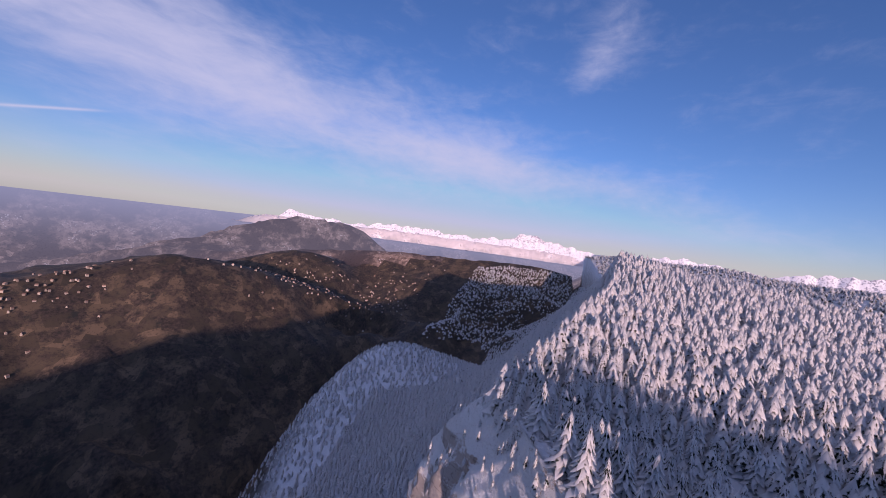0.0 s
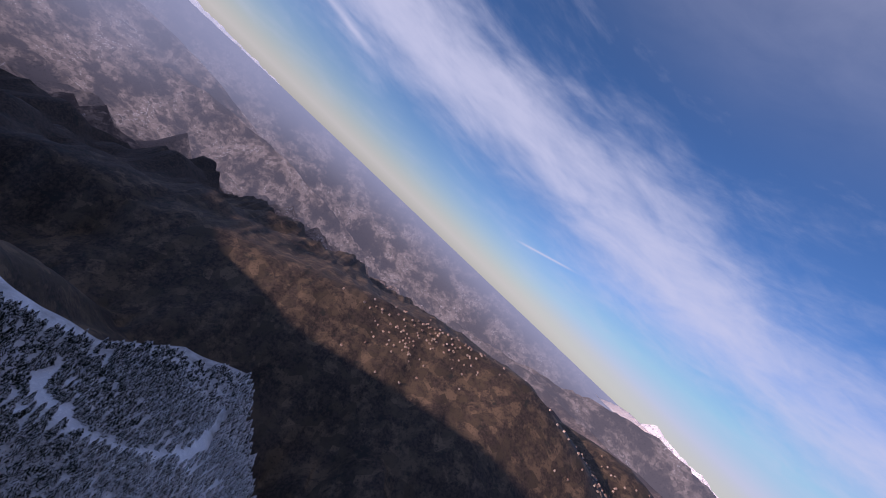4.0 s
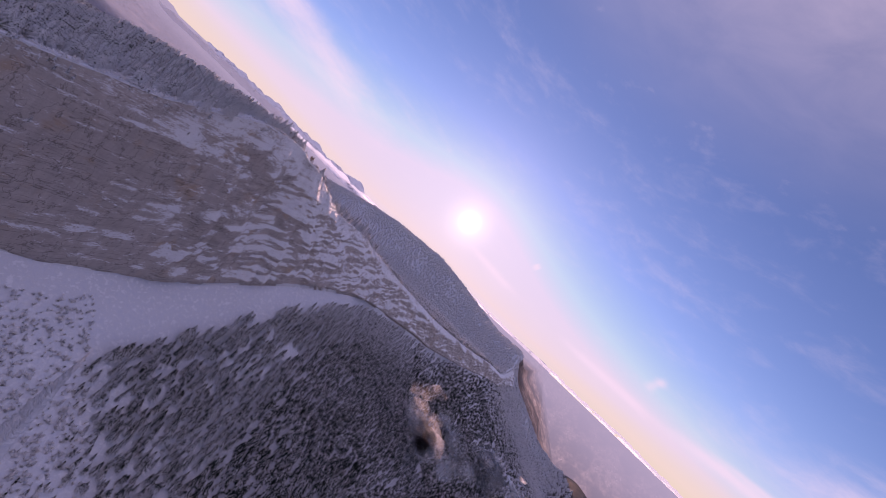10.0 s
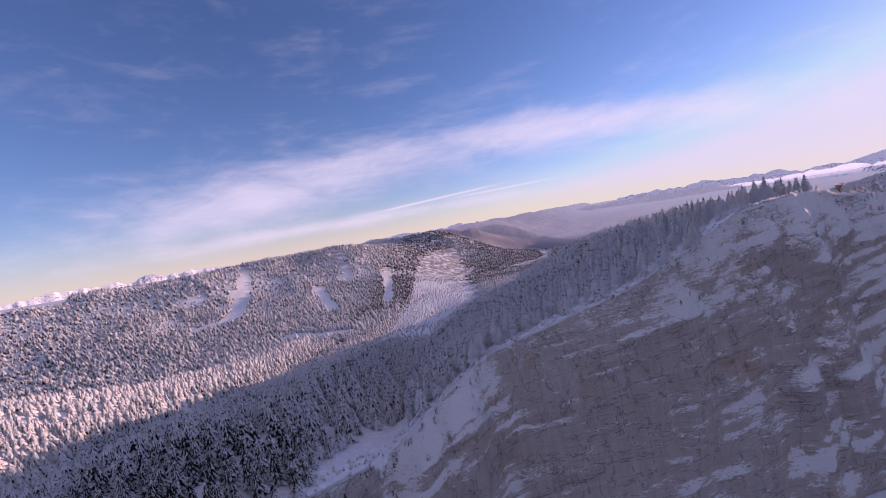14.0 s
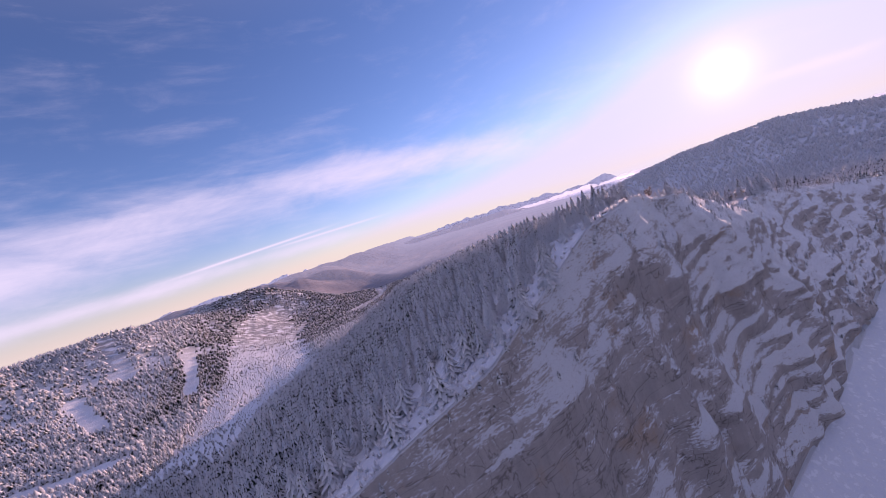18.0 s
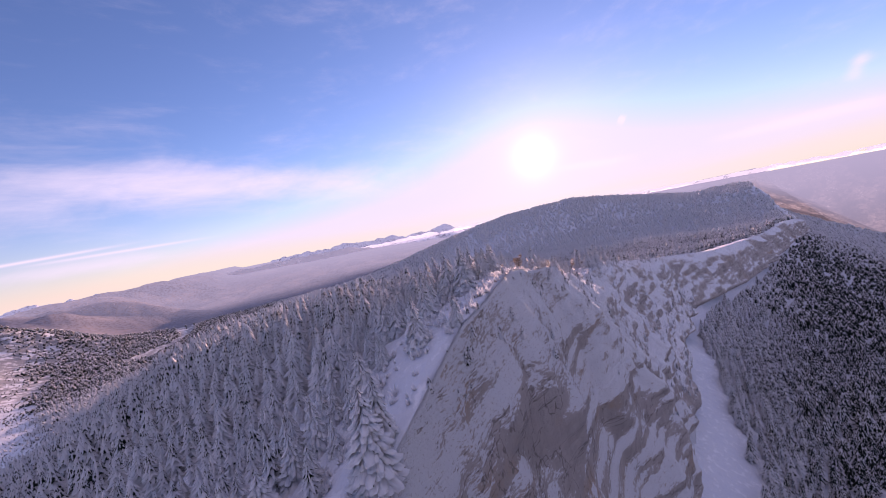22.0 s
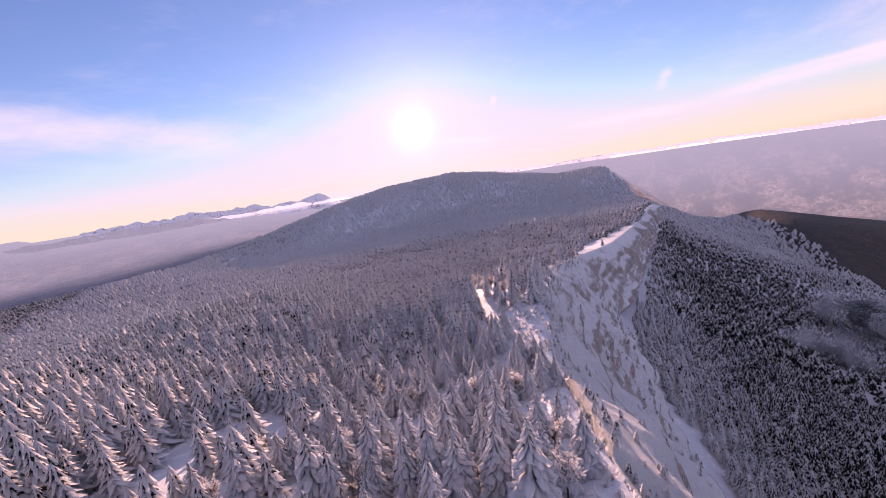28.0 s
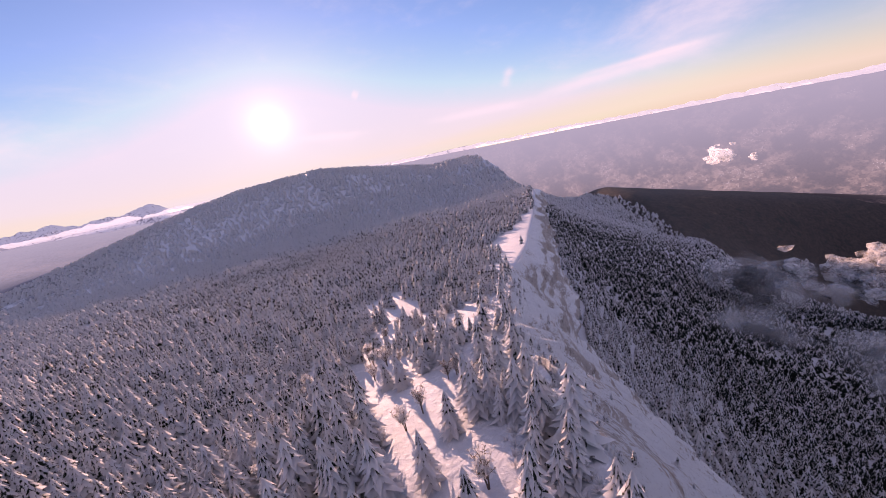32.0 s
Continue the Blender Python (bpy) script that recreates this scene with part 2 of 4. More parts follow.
def cliff_material():
    m, n, l, b = material("snowy_limestone")
    geo = n.new("ShaderNodeNewGeometry")
    at = geo.outputs["Position"]
    nrm = n.new("ShaderNodeSeparateXYZ")
    l.new(geo.outputs["Normal"], nrm.inputs[0])
    tilt = n.new("ShaderNodeMapping")
    tilt.inputs["Rotation"].default_value = (0, radians(-10), 0)
    l.new(at, tilt.inputs["Vector"])
    bed = tilt.outputs[0]
    grain, fine, mid = noise_node(n, l, 2.2, 6, 0.7, at), noise_node(n, l, 0.5, 8, 0.72, bed, (0.7, 0.7, 1.9)), noise_node(n, l, 0.07, 6, 0.62, at)
    streak = noise_node(n, l, 0.30, 6, 0.65, at, (1.0, 1.0, 0.15))
    strata = noise_node(n, l, 0.30, 6, 0.65, bed, (0.10, 0.10, 1.8))
    pale = mixed(n, l, streak, (0.34, 0.305, 0.295), (0.66, 0.605, 0.58))
    warm = mixed(n, l, step_of(n, l, mid, 0.54, 0.72), pale, (0.50, 0.39, 0.315))
    rock = mixed(n, l, step_of(n, l, strata, 0.60, 0.72, 0.0, 0.55), warm, (0.24, 0.20, 0.18))
    rock = mixed(n, l, step_of(n, l, grain, 0.34, 0.44, 0.45, 0.0), rock, (0.24, 0.20, 0.185))
    # cracks across and along the beds
    for seam in (noise_node(n, l, 0.10, 5, 0.6, at, (1.0, 1.0, 0.4)), noise_node(n, l, 0.16, 4, 0.55, bed, (0.14, 0.14, 1.2))):
        gap = sums(n, l, "ABSOLUTE", sums(n, l, "SUBTRACT", seam, 0.5), 0.0)
        rock = mixed(n, l, step_of(n, l, gap, 0.003, 0.009, 0.6, 0.0), rock, (0.14, 0.115, 0.105))
    dust = noise_node(n, l, 1.1, 8, 0.75, bed, (0.6, 0.6, 2.0))
    catch = sums(n, l, "ADD", sums(n, l, "MULTIPLY", nrm.outputs["Z"], 2.0), sums(n, l, "MULTIPLY", sums(n, l, "SUBTRACT", dust, 0.5), 2.8))
    catch = sums(n, l, "ADD", catch, sums(n, l, "MULTIPLY", sums(n, l, "SUBTRACT", fine, 0.5), 1.0))
    # the wind leaves whole walls clean and plasters others
    catch = sums(n, l, "ADD", catch, sums(n, l, "MULTIPLY", sums(n, l, "SUBTRACT", noise_node(n, l, 0.028, 4, 0.6, at), 0.5), 2.2))
    where = n.new("ShaderNodeSeparateXYZ")
    l.new(at, where.inputs[0])
    catch = sums(n, l, "ADD", catch, step_of(n, l, where.outputs["X"], -180.0, -330.0, 0.12, 0.30))
    catch = sums(n, l, "ADD", catch, step_of(n, l, where.outputs["X"], -420.0, -500.0, 0.0, -0.66))
    catch = sums(n, l, "ADD", catch, sums(n, l, "MULTIPLY", sums(n, l, "SUBTRACT", strata, 0.5), 1.3))
    snow = mixed(n, l, step_of(n, l, grain, 0.30, 0.45), (0.50, 0.48, 0.49), SNOW)
    l.new(mixed(n, l, step_of(n, l, catch, 0.84, 0.92), rock, snow), b.inputs["Base Color"])
    b.inputs["Roughness"].default_value = 0.85
    bumped(n, l, b, sums(n, l, "ADD", sums(n, l, "MULTIPLY", grain, 0.6), sums(n, l, "ADD", fine, strata)), 0.9, 1.7)
    return m


def tree_material(name, amount, green=(0.020, 0.026, 0.019), frost=(0.84, 0.84, 0.87), scale=1.1):
    m, n, l, b = material(name)
    geo = n.new("ShaderNodeNewGeometry")
    nrm = n.new("ShaderNodeSeparateXYZ")
    l.new(geo.outputs["Normal"], nrm.inputs[0])
    fine = noise_node(n, l, scale, 3, 0.6, geo.outputs["Position"])
    wide = noise_node(n, l, 0.05, 3, 0.6, geo.outputs["Position"])
    cover = sums(n, l, "ADD", sums(n, l, "MULTIPLY", nrm.outputs["Z"], 0.7), sums(n, l, "MULTIPLY", fine, 1.5))
    cover = sums(n, l, "ADD", cover, sums(n, l, "MULTIPLY", wide, 0.5))
    cover = sums(n, l, "ADD", cover, sums(n, l, "MULTIPLY", geo.outputs["Random Per Island"], 0.25))
    rime = n.new("ShaderNodeAttribute")
    rime.attribute_name = "rime"
    cover = sums(n, l, "ADD", cover, sums(n, l, "MULTIPLY", rime.outputs["Fac"], 0.55))
    # the summit in the east stands in the wind and bears more rime
    where = n.new("ShaderNodeSeparateXYZ")
    l.new(geo.outputs["Position"], where.inputs[0])
    cover = sums(n, l, "ADD", cover, step_of(n, l, where.outputs["X"], 60.0, 160.0, 0.0, 0.24))
    # the sheltered woods below the cliff bear less
    cover = sums(n, l, "ADD", cover, sums(n, l, "MULTIPLY", step_of(n, l, sums(n, l, "ADD", where.outputs["Y"], sums(n, l, "MULTIPLY", where.outputs["X"], 0.05)), -235.0, -150.0, 0.0, -1.0), step_of(n, l, where.outputs["X"], -110.0, 30.0, 0.27, 0.0)))
    # extra rime paints haze onto the western dome; little on the sunny far side
    cover = sums(n, l, "ADD", cover, step_of(n, l, where.outputs["X"], -1200.0, -1700.0, 0.0, 0.30))
    cover = sums(n, l, "ADD", cover, step_of(n, l, sums(n, l, "SUBTRACT", where.outputs["X"], where.outputs["Y"]), 1000.0, 1250.0, 0.0, -0.30))
    colour = mixed(n, l, step_of(n, l, cover, 1.55 - amount, 1.82 - amount), green, frost)
    l.new(colour, b.inputs["Base Color"])
    b.inputs["Roughness"].default_value = 0.8
    b.inputs["Specular IOR Level"].default_value = 0.2
    thru, mix = n.new("ShaderNodeBsdfTranslucent"), n.new("ShaderNodeMixShader")
    l.new(colour, thru.inputs["Color"])
    mix.inputs[0].default_value = 0.38
    l.new(b.outputs[0], mix.inputs[1])
    l.new(thru.outputs[0], mix.inputs[2])
    l.new(mix.outputs[0], n["Material Output"].inputs["Surface"])
    return m


def bark_material():
    m, n, l, b = material("bark")
    geo = n.new("ShaderNodeNewGeometry")
    f = noise_node(n, l, 6.0, 5, 0.6, geo.outputs["Position"], (1, 1, 0.2))
    l.new(mixed(n, l, f, (0.05, 0.035, 0.025), (0.17, 0.13, 0.10)), b.inputs["Base Color"])
    bumped(n, l, b, f, 0.7, 0.05)
    return m


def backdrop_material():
    """Plains, fields, towns and woods of the far land, with daylight and haze put into the emission."""
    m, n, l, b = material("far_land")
    geo = n.new("ShaderNodeNewGeometry")
    at = geo.outputs["Position"]
    split = n.new("ShaderNodeSeparateXYZ")
    l.new(at, split.inputs[0])
    fields = n.new("ShaderNodeTexVoronoi")
    fields.inputs["Scale"].default_value = 0.034
    l.new(at, fields.inputs["Vector"])
    cell = n.new("ShaderNodeSeparateColor")
    l.new(fields.outputs["Color"], cell.inputs[0])
    wide, fine = noise_node(n, l, 0.004, 6, 0.65, at), noise_node(n, l, 0.08, 5, 0.7, at)
    land = mixed(n, l, cell.outputs[0], (0.13, 0.095, 0.082), (0.34, 0.25, 0.205))
    land = mixed(n, l, step_of(n, l, wide, 0.42, 0.56), (0.085, 0.068, 0.068), land)
    land = mixed(n, l, step_of(n, l, fine, 0.54, 0.62, 0.0, 0.7), land, (0.045, 0.036, 0.038))
    town = n.new("ShaderNodeTexVoronoi")
    town.inputs["Scale"].default_value = 0.075
    l.new(at, town.inputs["Vector"])
    roofs = sums(n, l, "MULTIPLY", step_of(n, l, town.outputs["Distance"], 0.32, 0.20), step_of(n, l, noise_node(n, l, 0.004, 6, 0.7, at), 0.53, 0.60))
    land = mixed(n, l, roofs, land, (0.66, 0.58, 0.55))
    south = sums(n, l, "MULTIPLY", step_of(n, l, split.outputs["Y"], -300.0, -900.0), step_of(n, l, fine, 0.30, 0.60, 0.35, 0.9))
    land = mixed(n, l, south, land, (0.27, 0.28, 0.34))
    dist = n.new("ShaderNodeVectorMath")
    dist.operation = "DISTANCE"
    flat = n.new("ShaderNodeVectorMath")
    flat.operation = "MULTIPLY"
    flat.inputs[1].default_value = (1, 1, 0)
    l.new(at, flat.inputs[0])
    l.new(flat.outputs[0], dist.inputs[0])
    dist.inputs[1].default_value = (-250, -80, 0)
    # painted haze grows with distance; glow makes the far land look sunlit
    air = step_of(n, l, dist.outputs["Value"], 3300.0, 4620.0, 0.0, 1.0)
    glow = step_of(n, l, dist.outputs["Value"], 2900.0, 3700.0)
    # the painted haze is brighter towards the sun in the west
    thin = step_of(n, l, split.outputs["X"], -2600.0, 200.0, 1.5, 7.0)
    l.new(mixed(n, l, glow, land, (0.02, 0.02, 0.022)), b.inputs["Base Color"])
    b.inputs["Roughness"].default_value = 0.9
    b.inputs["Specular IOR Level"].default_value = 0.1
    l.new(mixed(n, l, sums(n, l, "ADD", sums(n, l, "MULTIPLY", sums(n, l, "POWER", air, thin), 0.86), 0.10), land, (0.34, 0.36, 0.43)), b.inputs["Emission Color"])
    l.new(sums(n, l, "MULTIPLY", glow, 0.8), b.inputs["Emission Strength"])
    return m


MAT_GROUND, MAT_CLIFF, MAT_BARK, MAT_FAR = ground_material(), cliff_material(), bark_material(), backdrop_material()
MAT_SPRUCE = tree_material("snowy_spruce", 0.05)
MAT_FOREST = tree_material("snowy_forest", -0.05, scale=0.55)
MAT_FROST = tree_material("frosted_twigs", 0.75, (0.16, 0.12, 0.09), (0.80, 0.79, 0.80))

# ---- terrain ----
def value_noise(x, y, seed=0):
    """Smooth noise from 0 to 1 on a lattice of one unit."""
    xi, yi = np.floor(x), np.floor(y)
    fx, fy = x - xi, y - yi
    fx, fy = fx * fx * (3 - 2 * fx), fy * fy * (3 - 2 * fy)

    def corner(i, j):
        v = np.sin(i * 127.1 + j * 311.7 + seed * 74.7) * 43758.5453
        return v - np.floor(v)

    low = corner(xi, yi) * (1 - fx) + corner(xi + 1, yi) * fx
    high = corner(xi, yi + 1) * (1 - fx) + corner(xi + 1, yi + 1) * fx
    return low * (1 - fy) + high * fy


def fbm(x, y, octaves=4, seed=0):
    """Layered noise round 0, about -0.5 to 0.5."""
    total, size, weight = 0.0, 1.0, 0.5
    for o in range(octaves):
        total = total + weight * (value_noise(x * size, y * size, seed + o * 13) - 0.5)
        size, weight = size * 2.03, weight * 0.5
    return total


def smooth(a, b, v):
    t = np.clip((v - a) / (b - a), 0, 1)
    return t * t * (3 - 2 * t)


# the cliff's rim from west to east: x, y, height of the rim, height of the cliff's foot, depth of the face
RIM = np.array([
    (-20000, -140, -700, -760, 30), (-4500, -160, -260, -330, 30), (-2900, -200, -150, -230, 30), (-2280, -150, -95, -190, 70),
    (-1960, -105, -150, -196, 40), (-1640, -90, -150, -182, 15), (-1480, -85, -138, -172, 14), (-1360, -105, -124, -162, 14),
    (-1130, -155, -114, -158, 16), (-920, -205, -95, -146, 22), (-840, -222, -82, -132, 28), (-750, -248, -68, -124, 30), (-650, -262, -50, -110, 38),
    (-580, -256, -36, -104, 44), (-500, -246, -32, -104, 46), (-430, -228, -10, -112, 36), (-372, -218, 2, -129, 26), (-330, -206, 0, -133, 18),
    (-270, -196, -24, -133, 14), (-200, -204, -46, -128, 16), (-150, -178, -72, -140, 18), (-120, -128, -54, -140, 22), (-100, -102, -42, -135, 24),
    (-50, -68, -42, -135, 26), (0, -38, -50, -140, 28), (44, -18, -56, -145, 30), (95, -34, -44, -150, 34), (150, -50, -30, -150, 34),
    (195, -56, -18, -140, 36), (250, -60, -8, -110, 44), (419, -60, -34, -90, 50), (696, -90, -90, -160, 50), (1185, -174, -120, -220, 60),
    (2600, 0, -240, -300, 60), (20000, 0, -900, -930, 60)], float)


def rim(x):
    return [np.interp(x, RIM[:, 0], RIM[:, i]) for i in range(1, 5)]


HILLS = (
    (((1285, 1264, -620), (1251, 1368, -317), (1176, 1434, -280), (935, 1548, -240), (629, 1648, -323), (250, 1653, -414), (-45, 1579, -495), (-518, 1546, -640)), 0.28, 0.78),
    (((1931, 1487, -385), (1908, 1618, -248), (1783, 1684, -236), (1692, 1777, -280), (1546, 1947, -385)), 0.30, 0.62),
    (((2572, -42, -190), (2628, 355, -148), (2618, 844, -178), (2603, 1387, -205), (2657, 1871, -248), (2587, 2434, -333), (2418, 3301, -480)), 0.22, 0.42))


def terrain(x, off):
    """Height of the land; off is the way north of the rim."""
    ry, rz, fz, width = rim(x)
    y = off + ry
    # the valley to the south, which runs to the south-west
    q = (x - y - 1320) / 1.414
    along = (-x - y) / 1.414
    floor = -195 - 85 * smooth(600, 2300, along) - 40 * smooth(2300, 4500, along)
    wander = 90 * np.sin(along / 420.0) + 60 * np.sin(along / 170.0 + 1)
    q = q + wander * smooth(200, 1500, along) - 0.42 * np.maximum(along - 1850, 0)
    # this side
    d = np.maximum(-off, 0)
    to_axis = np.maximum(-q - 60, 1)
    t = d / (d + to_axis)
    near = rz - 6 * smooth(0, 60, d) - np.interp(x, [-700, -480, -300, -50, 100, 400], [0.035, 0.05, 0.12, 0.12, 0.10, 0.06]) * d
    south = near + (floor - near) * smooth(0.15, 1.0, t)
    # the long mountain in the south-west
    along_b = np.clip((-400 - y) / 1600, 0, 1)
    axis_x = -2400 - 200 * along_b
    crest = np.interp(-y, [100, 160, 400, 700, 983, 1400, 1807, 2370, 3000, 4000], [-86, -80, -92, -38, 2, -20, -82, -205, -325, -400])
    hump = smooth(900, 0, np.abs(x - axis_x) * np.where(x < axis_x, 0.6, 1.0))
    south = np.maximum(south, south + (crest - south) * hump)
    # the far side
    far_side = floor + (-22 - floor) * smooth(20, 900, q) * (1.06 + 0.25 * fbm(x / 500, y / 500, 3, 5)) - 500 * smooth(1900, 3500, q)
    far_side = far_side - 110 * smooth(150, 80, along) * smooth(850, 1150, q)
    far_side = far_side + smooth(100, 500, q) * (60 * fbm(x / 260, y / 260, 4, 9) - 60 * np.abs(np.sin(along / 190 + q / 420)) * smooth(1100, 1900, along))
    south = np.where(q > 0, np.maximum(far_side, floor), south)
    south = south + fbm(x / 90, y / 90, 4, 2) * 9 * smooth(0, 60, d)
    # the cliff
    v = np.clip(off / width, 0, 1)
    face = rz + (fz - rz) * v
    # the north side
    n = np.maximum(off - width, 0)
    drop = np.interp(n, [0, 60, 300, 380, 470, 640, 900, 1400, 2000, 2600, 60000], [0, 36, 135, 165, 250, 340, 480, 800, 1000, 1080, 1090])
    # a wooded shoulder ends in a lower cliff
    bench = np.interp(n * (1 + np.clip(x + 20, 0, 150) / 160), [0, 60, 300, 560, 605, 730, 900, 1400, 2000, 2600, 60000], [0, 36, 122, 180, 290, 385, 520, 800, 1000, 1080, 1090])
    drop = drop + (bench - drop) * smooth(-340, -250, x) * smooth(300, 90, x)
    # the wide wooded terrace below the western cliff
    terrace = np.interp(n, [0, 60, 300, 640, 690, 900, 1400, 2000, 2600, 60000], [0, 36, 128, 195, 265, 420, 800, 1000, 1080, 1090])
    drop = drop + (terrace - drop) * smooth(-1200, -950, x) * smooth(-360, -470, x)
    drop = drop * np.interp(x, [-2200, -1000, -600, 90, 200, 400, 900], [1.25, 1.15, 1.0, 1.0, 1.9, 2.0, 1.6])
    low = -1200 + 20 * smooth(3000, 9000, n)
    north = np.maximum(fz - drop, low) + smooth(40, 500, n) * 90 * fbm(x / 330, y / 330, 4, 3) * smooth(-1150, -800, fz - drop)
    shoulder = np.exp(-((x + 450) / 160) ** 2 - ((y - 170) / 80) ** 2) * 40
    # dark spur in the west
    sx = -2250 - (y - 150) * 0.25
    spur = (-276 - (y - 150) * 0.25) * np.ones_like(x)
    spur_w = smooth(900, 100, np.abs(x - sx)) * smooth(150, 500, y) * smooth(2900, 2300, y)
    north = north + shoulder
    knoll = smooth(1.0, 0.0, np.hypot((x - 525) / 330, (y - 255) / 290))
    north = np.maximum(north, north + (-222 - north) * knoll)
    north = np.maximum(north, north + (spur - north) * spur_w)
    # hills beyond the valley: crest lines, slope on the near side, slope on the far side
    rills = 1 + 0.75 * fbm(x / 240, y / 240, 5, 21)
    for line, fall, back in HILLS:
        for (ax, ay, az), (bx, by, bz) in zip(line[:-1], line[1:]):
            ex, ey = bx - ax, by - ay
            t = np.clip(((x - ax) * ex + (y - ay) * ey) / (ex * ex + ey * ey), 0, 1)
            gx, gy = x - ax - t * ex, y - ay - t * ey
            away = np.sqrt(gx * gx + gy * gy + 900) - 30
            side = smooth(-60, 60, (ex * gy - ey * gx) / math.hypot(ex, ey))
            top = az + (bz - az) * t + 22 * fbm(x / 70, y / 70, 3, 33)
            north = np.maximum(north, top - away * (fall + (back - fall) * side) * rills)
    for hx, hy, hz, wx, wy, turn in ((-1500, 5200, -820, 2200, 500, -0.3), (-4500, 7500, -880, 3000, 700, -0.5), (6000, 5000, -100, 3000, 1300, 0.2)):
        c, s = math.cos(turn), math.sin(turn)
        u, w = ((x - hx) * c + (y - hy) * s) / wx, (-(x - hx) * s + (y - hy) * c) / wy
        north = np.maximum(north, north + (hz - north) * np.exp(-(u * u + w * w) ** 1.5) * (1 + 0.28 * fbm(x / 260, y / 260, 5, 21)))
    z = np.where(off <= 0, south, np.where(off < width, face, north))
    return z, y


CENTRE = np.array((-250.0, -80.0, 10.0))


def drawn_in(x, y, z):
    """The far land drawn in towards the middle of the flight, so that the eye sees it under the same angle."""
    dx, dy, dz = x - CENTRE[0], y - CENTRE[1], z - CENTRE[2]
    r = np.hypot(dx, dy)
    r2 = np.where(r < 2600, r, 2600 + 2000 * (r - 2600) / (r - 2600 + 2000))
    k = r2 / np.maximum(r, 1)
    return CENTRE[0] + dx * k, CENTRE[1] + dy * k, CENTRE[2] + dz * k


def graded(a, b, step, growth, reach):
    core = list(np.arange(a, b, step))
    up, s = [], step
    v = core[-1]
    while v < reach:
        s = min(s * growth, 2500)
        v += s
        up.append(v)
    down, s, v = [], step, core[0]
    while v > -reach:
        s = min(s * growth, 2500)
        v -= s
        down.append(v)
    return np.array(down[::-1] + core + up)


def grid_mesh(name, x, y, z, mat, keep=None):
    rows, cols = x.shape
    me = bpy.data.meshes.new(name)
    i = np.arange(rows * cols).reshape(rows, cols)
    quads = np.stack([i[:-1, :-1], i[:-1, 1:], i[1:, 1:], i[1:, :-1]], -1).reshape(-1, 4)
    if keep is not None:
        quads = quads[keep.ravel()[quads[:, 0]]]
    me.vertices.add(rows * cols)
    me.vertices.foreach_set("co", np.stack([x, y, z], -1).astype(np.float32).ravel())
    me.loops.add(quads.size)
    me.loops.foreach_set("vertex_index", quads.ravel())
    me.polygons.add(len(quads))
    me.polygons.foreach_set("loop_start", np.arange(0, quads.size, 4))
    me.update(calc_edges=True)
    me.materials.append(mat)
    me.polygons.foreach_set("use_smooth", np.ones(len(quads), bool))
    return new(name, me)


XS = graded(-1000, 420, 6, 1.045, 45000)
OFFS = np.concatenate([-np.cumsum(np.minimum(4 * 1.045 ** np.arange(200), 2500))[::-1], [0], np.arange(1.5, 42, 1.5), 42 + np.cumsum(np.minimum(4 * 1.045 ** np.arange(200), 2500))])
OFFS = OFFS[(OFFS > -45000) & (OFFS < 45000)]
GX, GO = np.meshgrid(XS, OFFS)
GZ, GY = terrain(GX, GO)
px, py, pz = drawn_in(GX, GY, GZ)
REACH = np.hypot(px - CENTRE[0], py - CENTRE[1])
ground = tagged(grid_mesh("ground", px, py, pz, MAT_GROUND, REACH < 2900), "snow-covered mountain land with bare dark low slopes", "ground", kind="structure")
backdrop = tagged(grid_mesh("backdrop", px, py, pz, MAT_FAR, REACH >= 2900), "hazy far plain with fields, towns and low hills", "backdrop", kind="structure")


# ---- the cliff: beds of limestone, stepped and broken, with buttresses ----
def stair(u):
    k = np.floor(u)
    return k + smooth(0.55, 1.0, u - k) - u


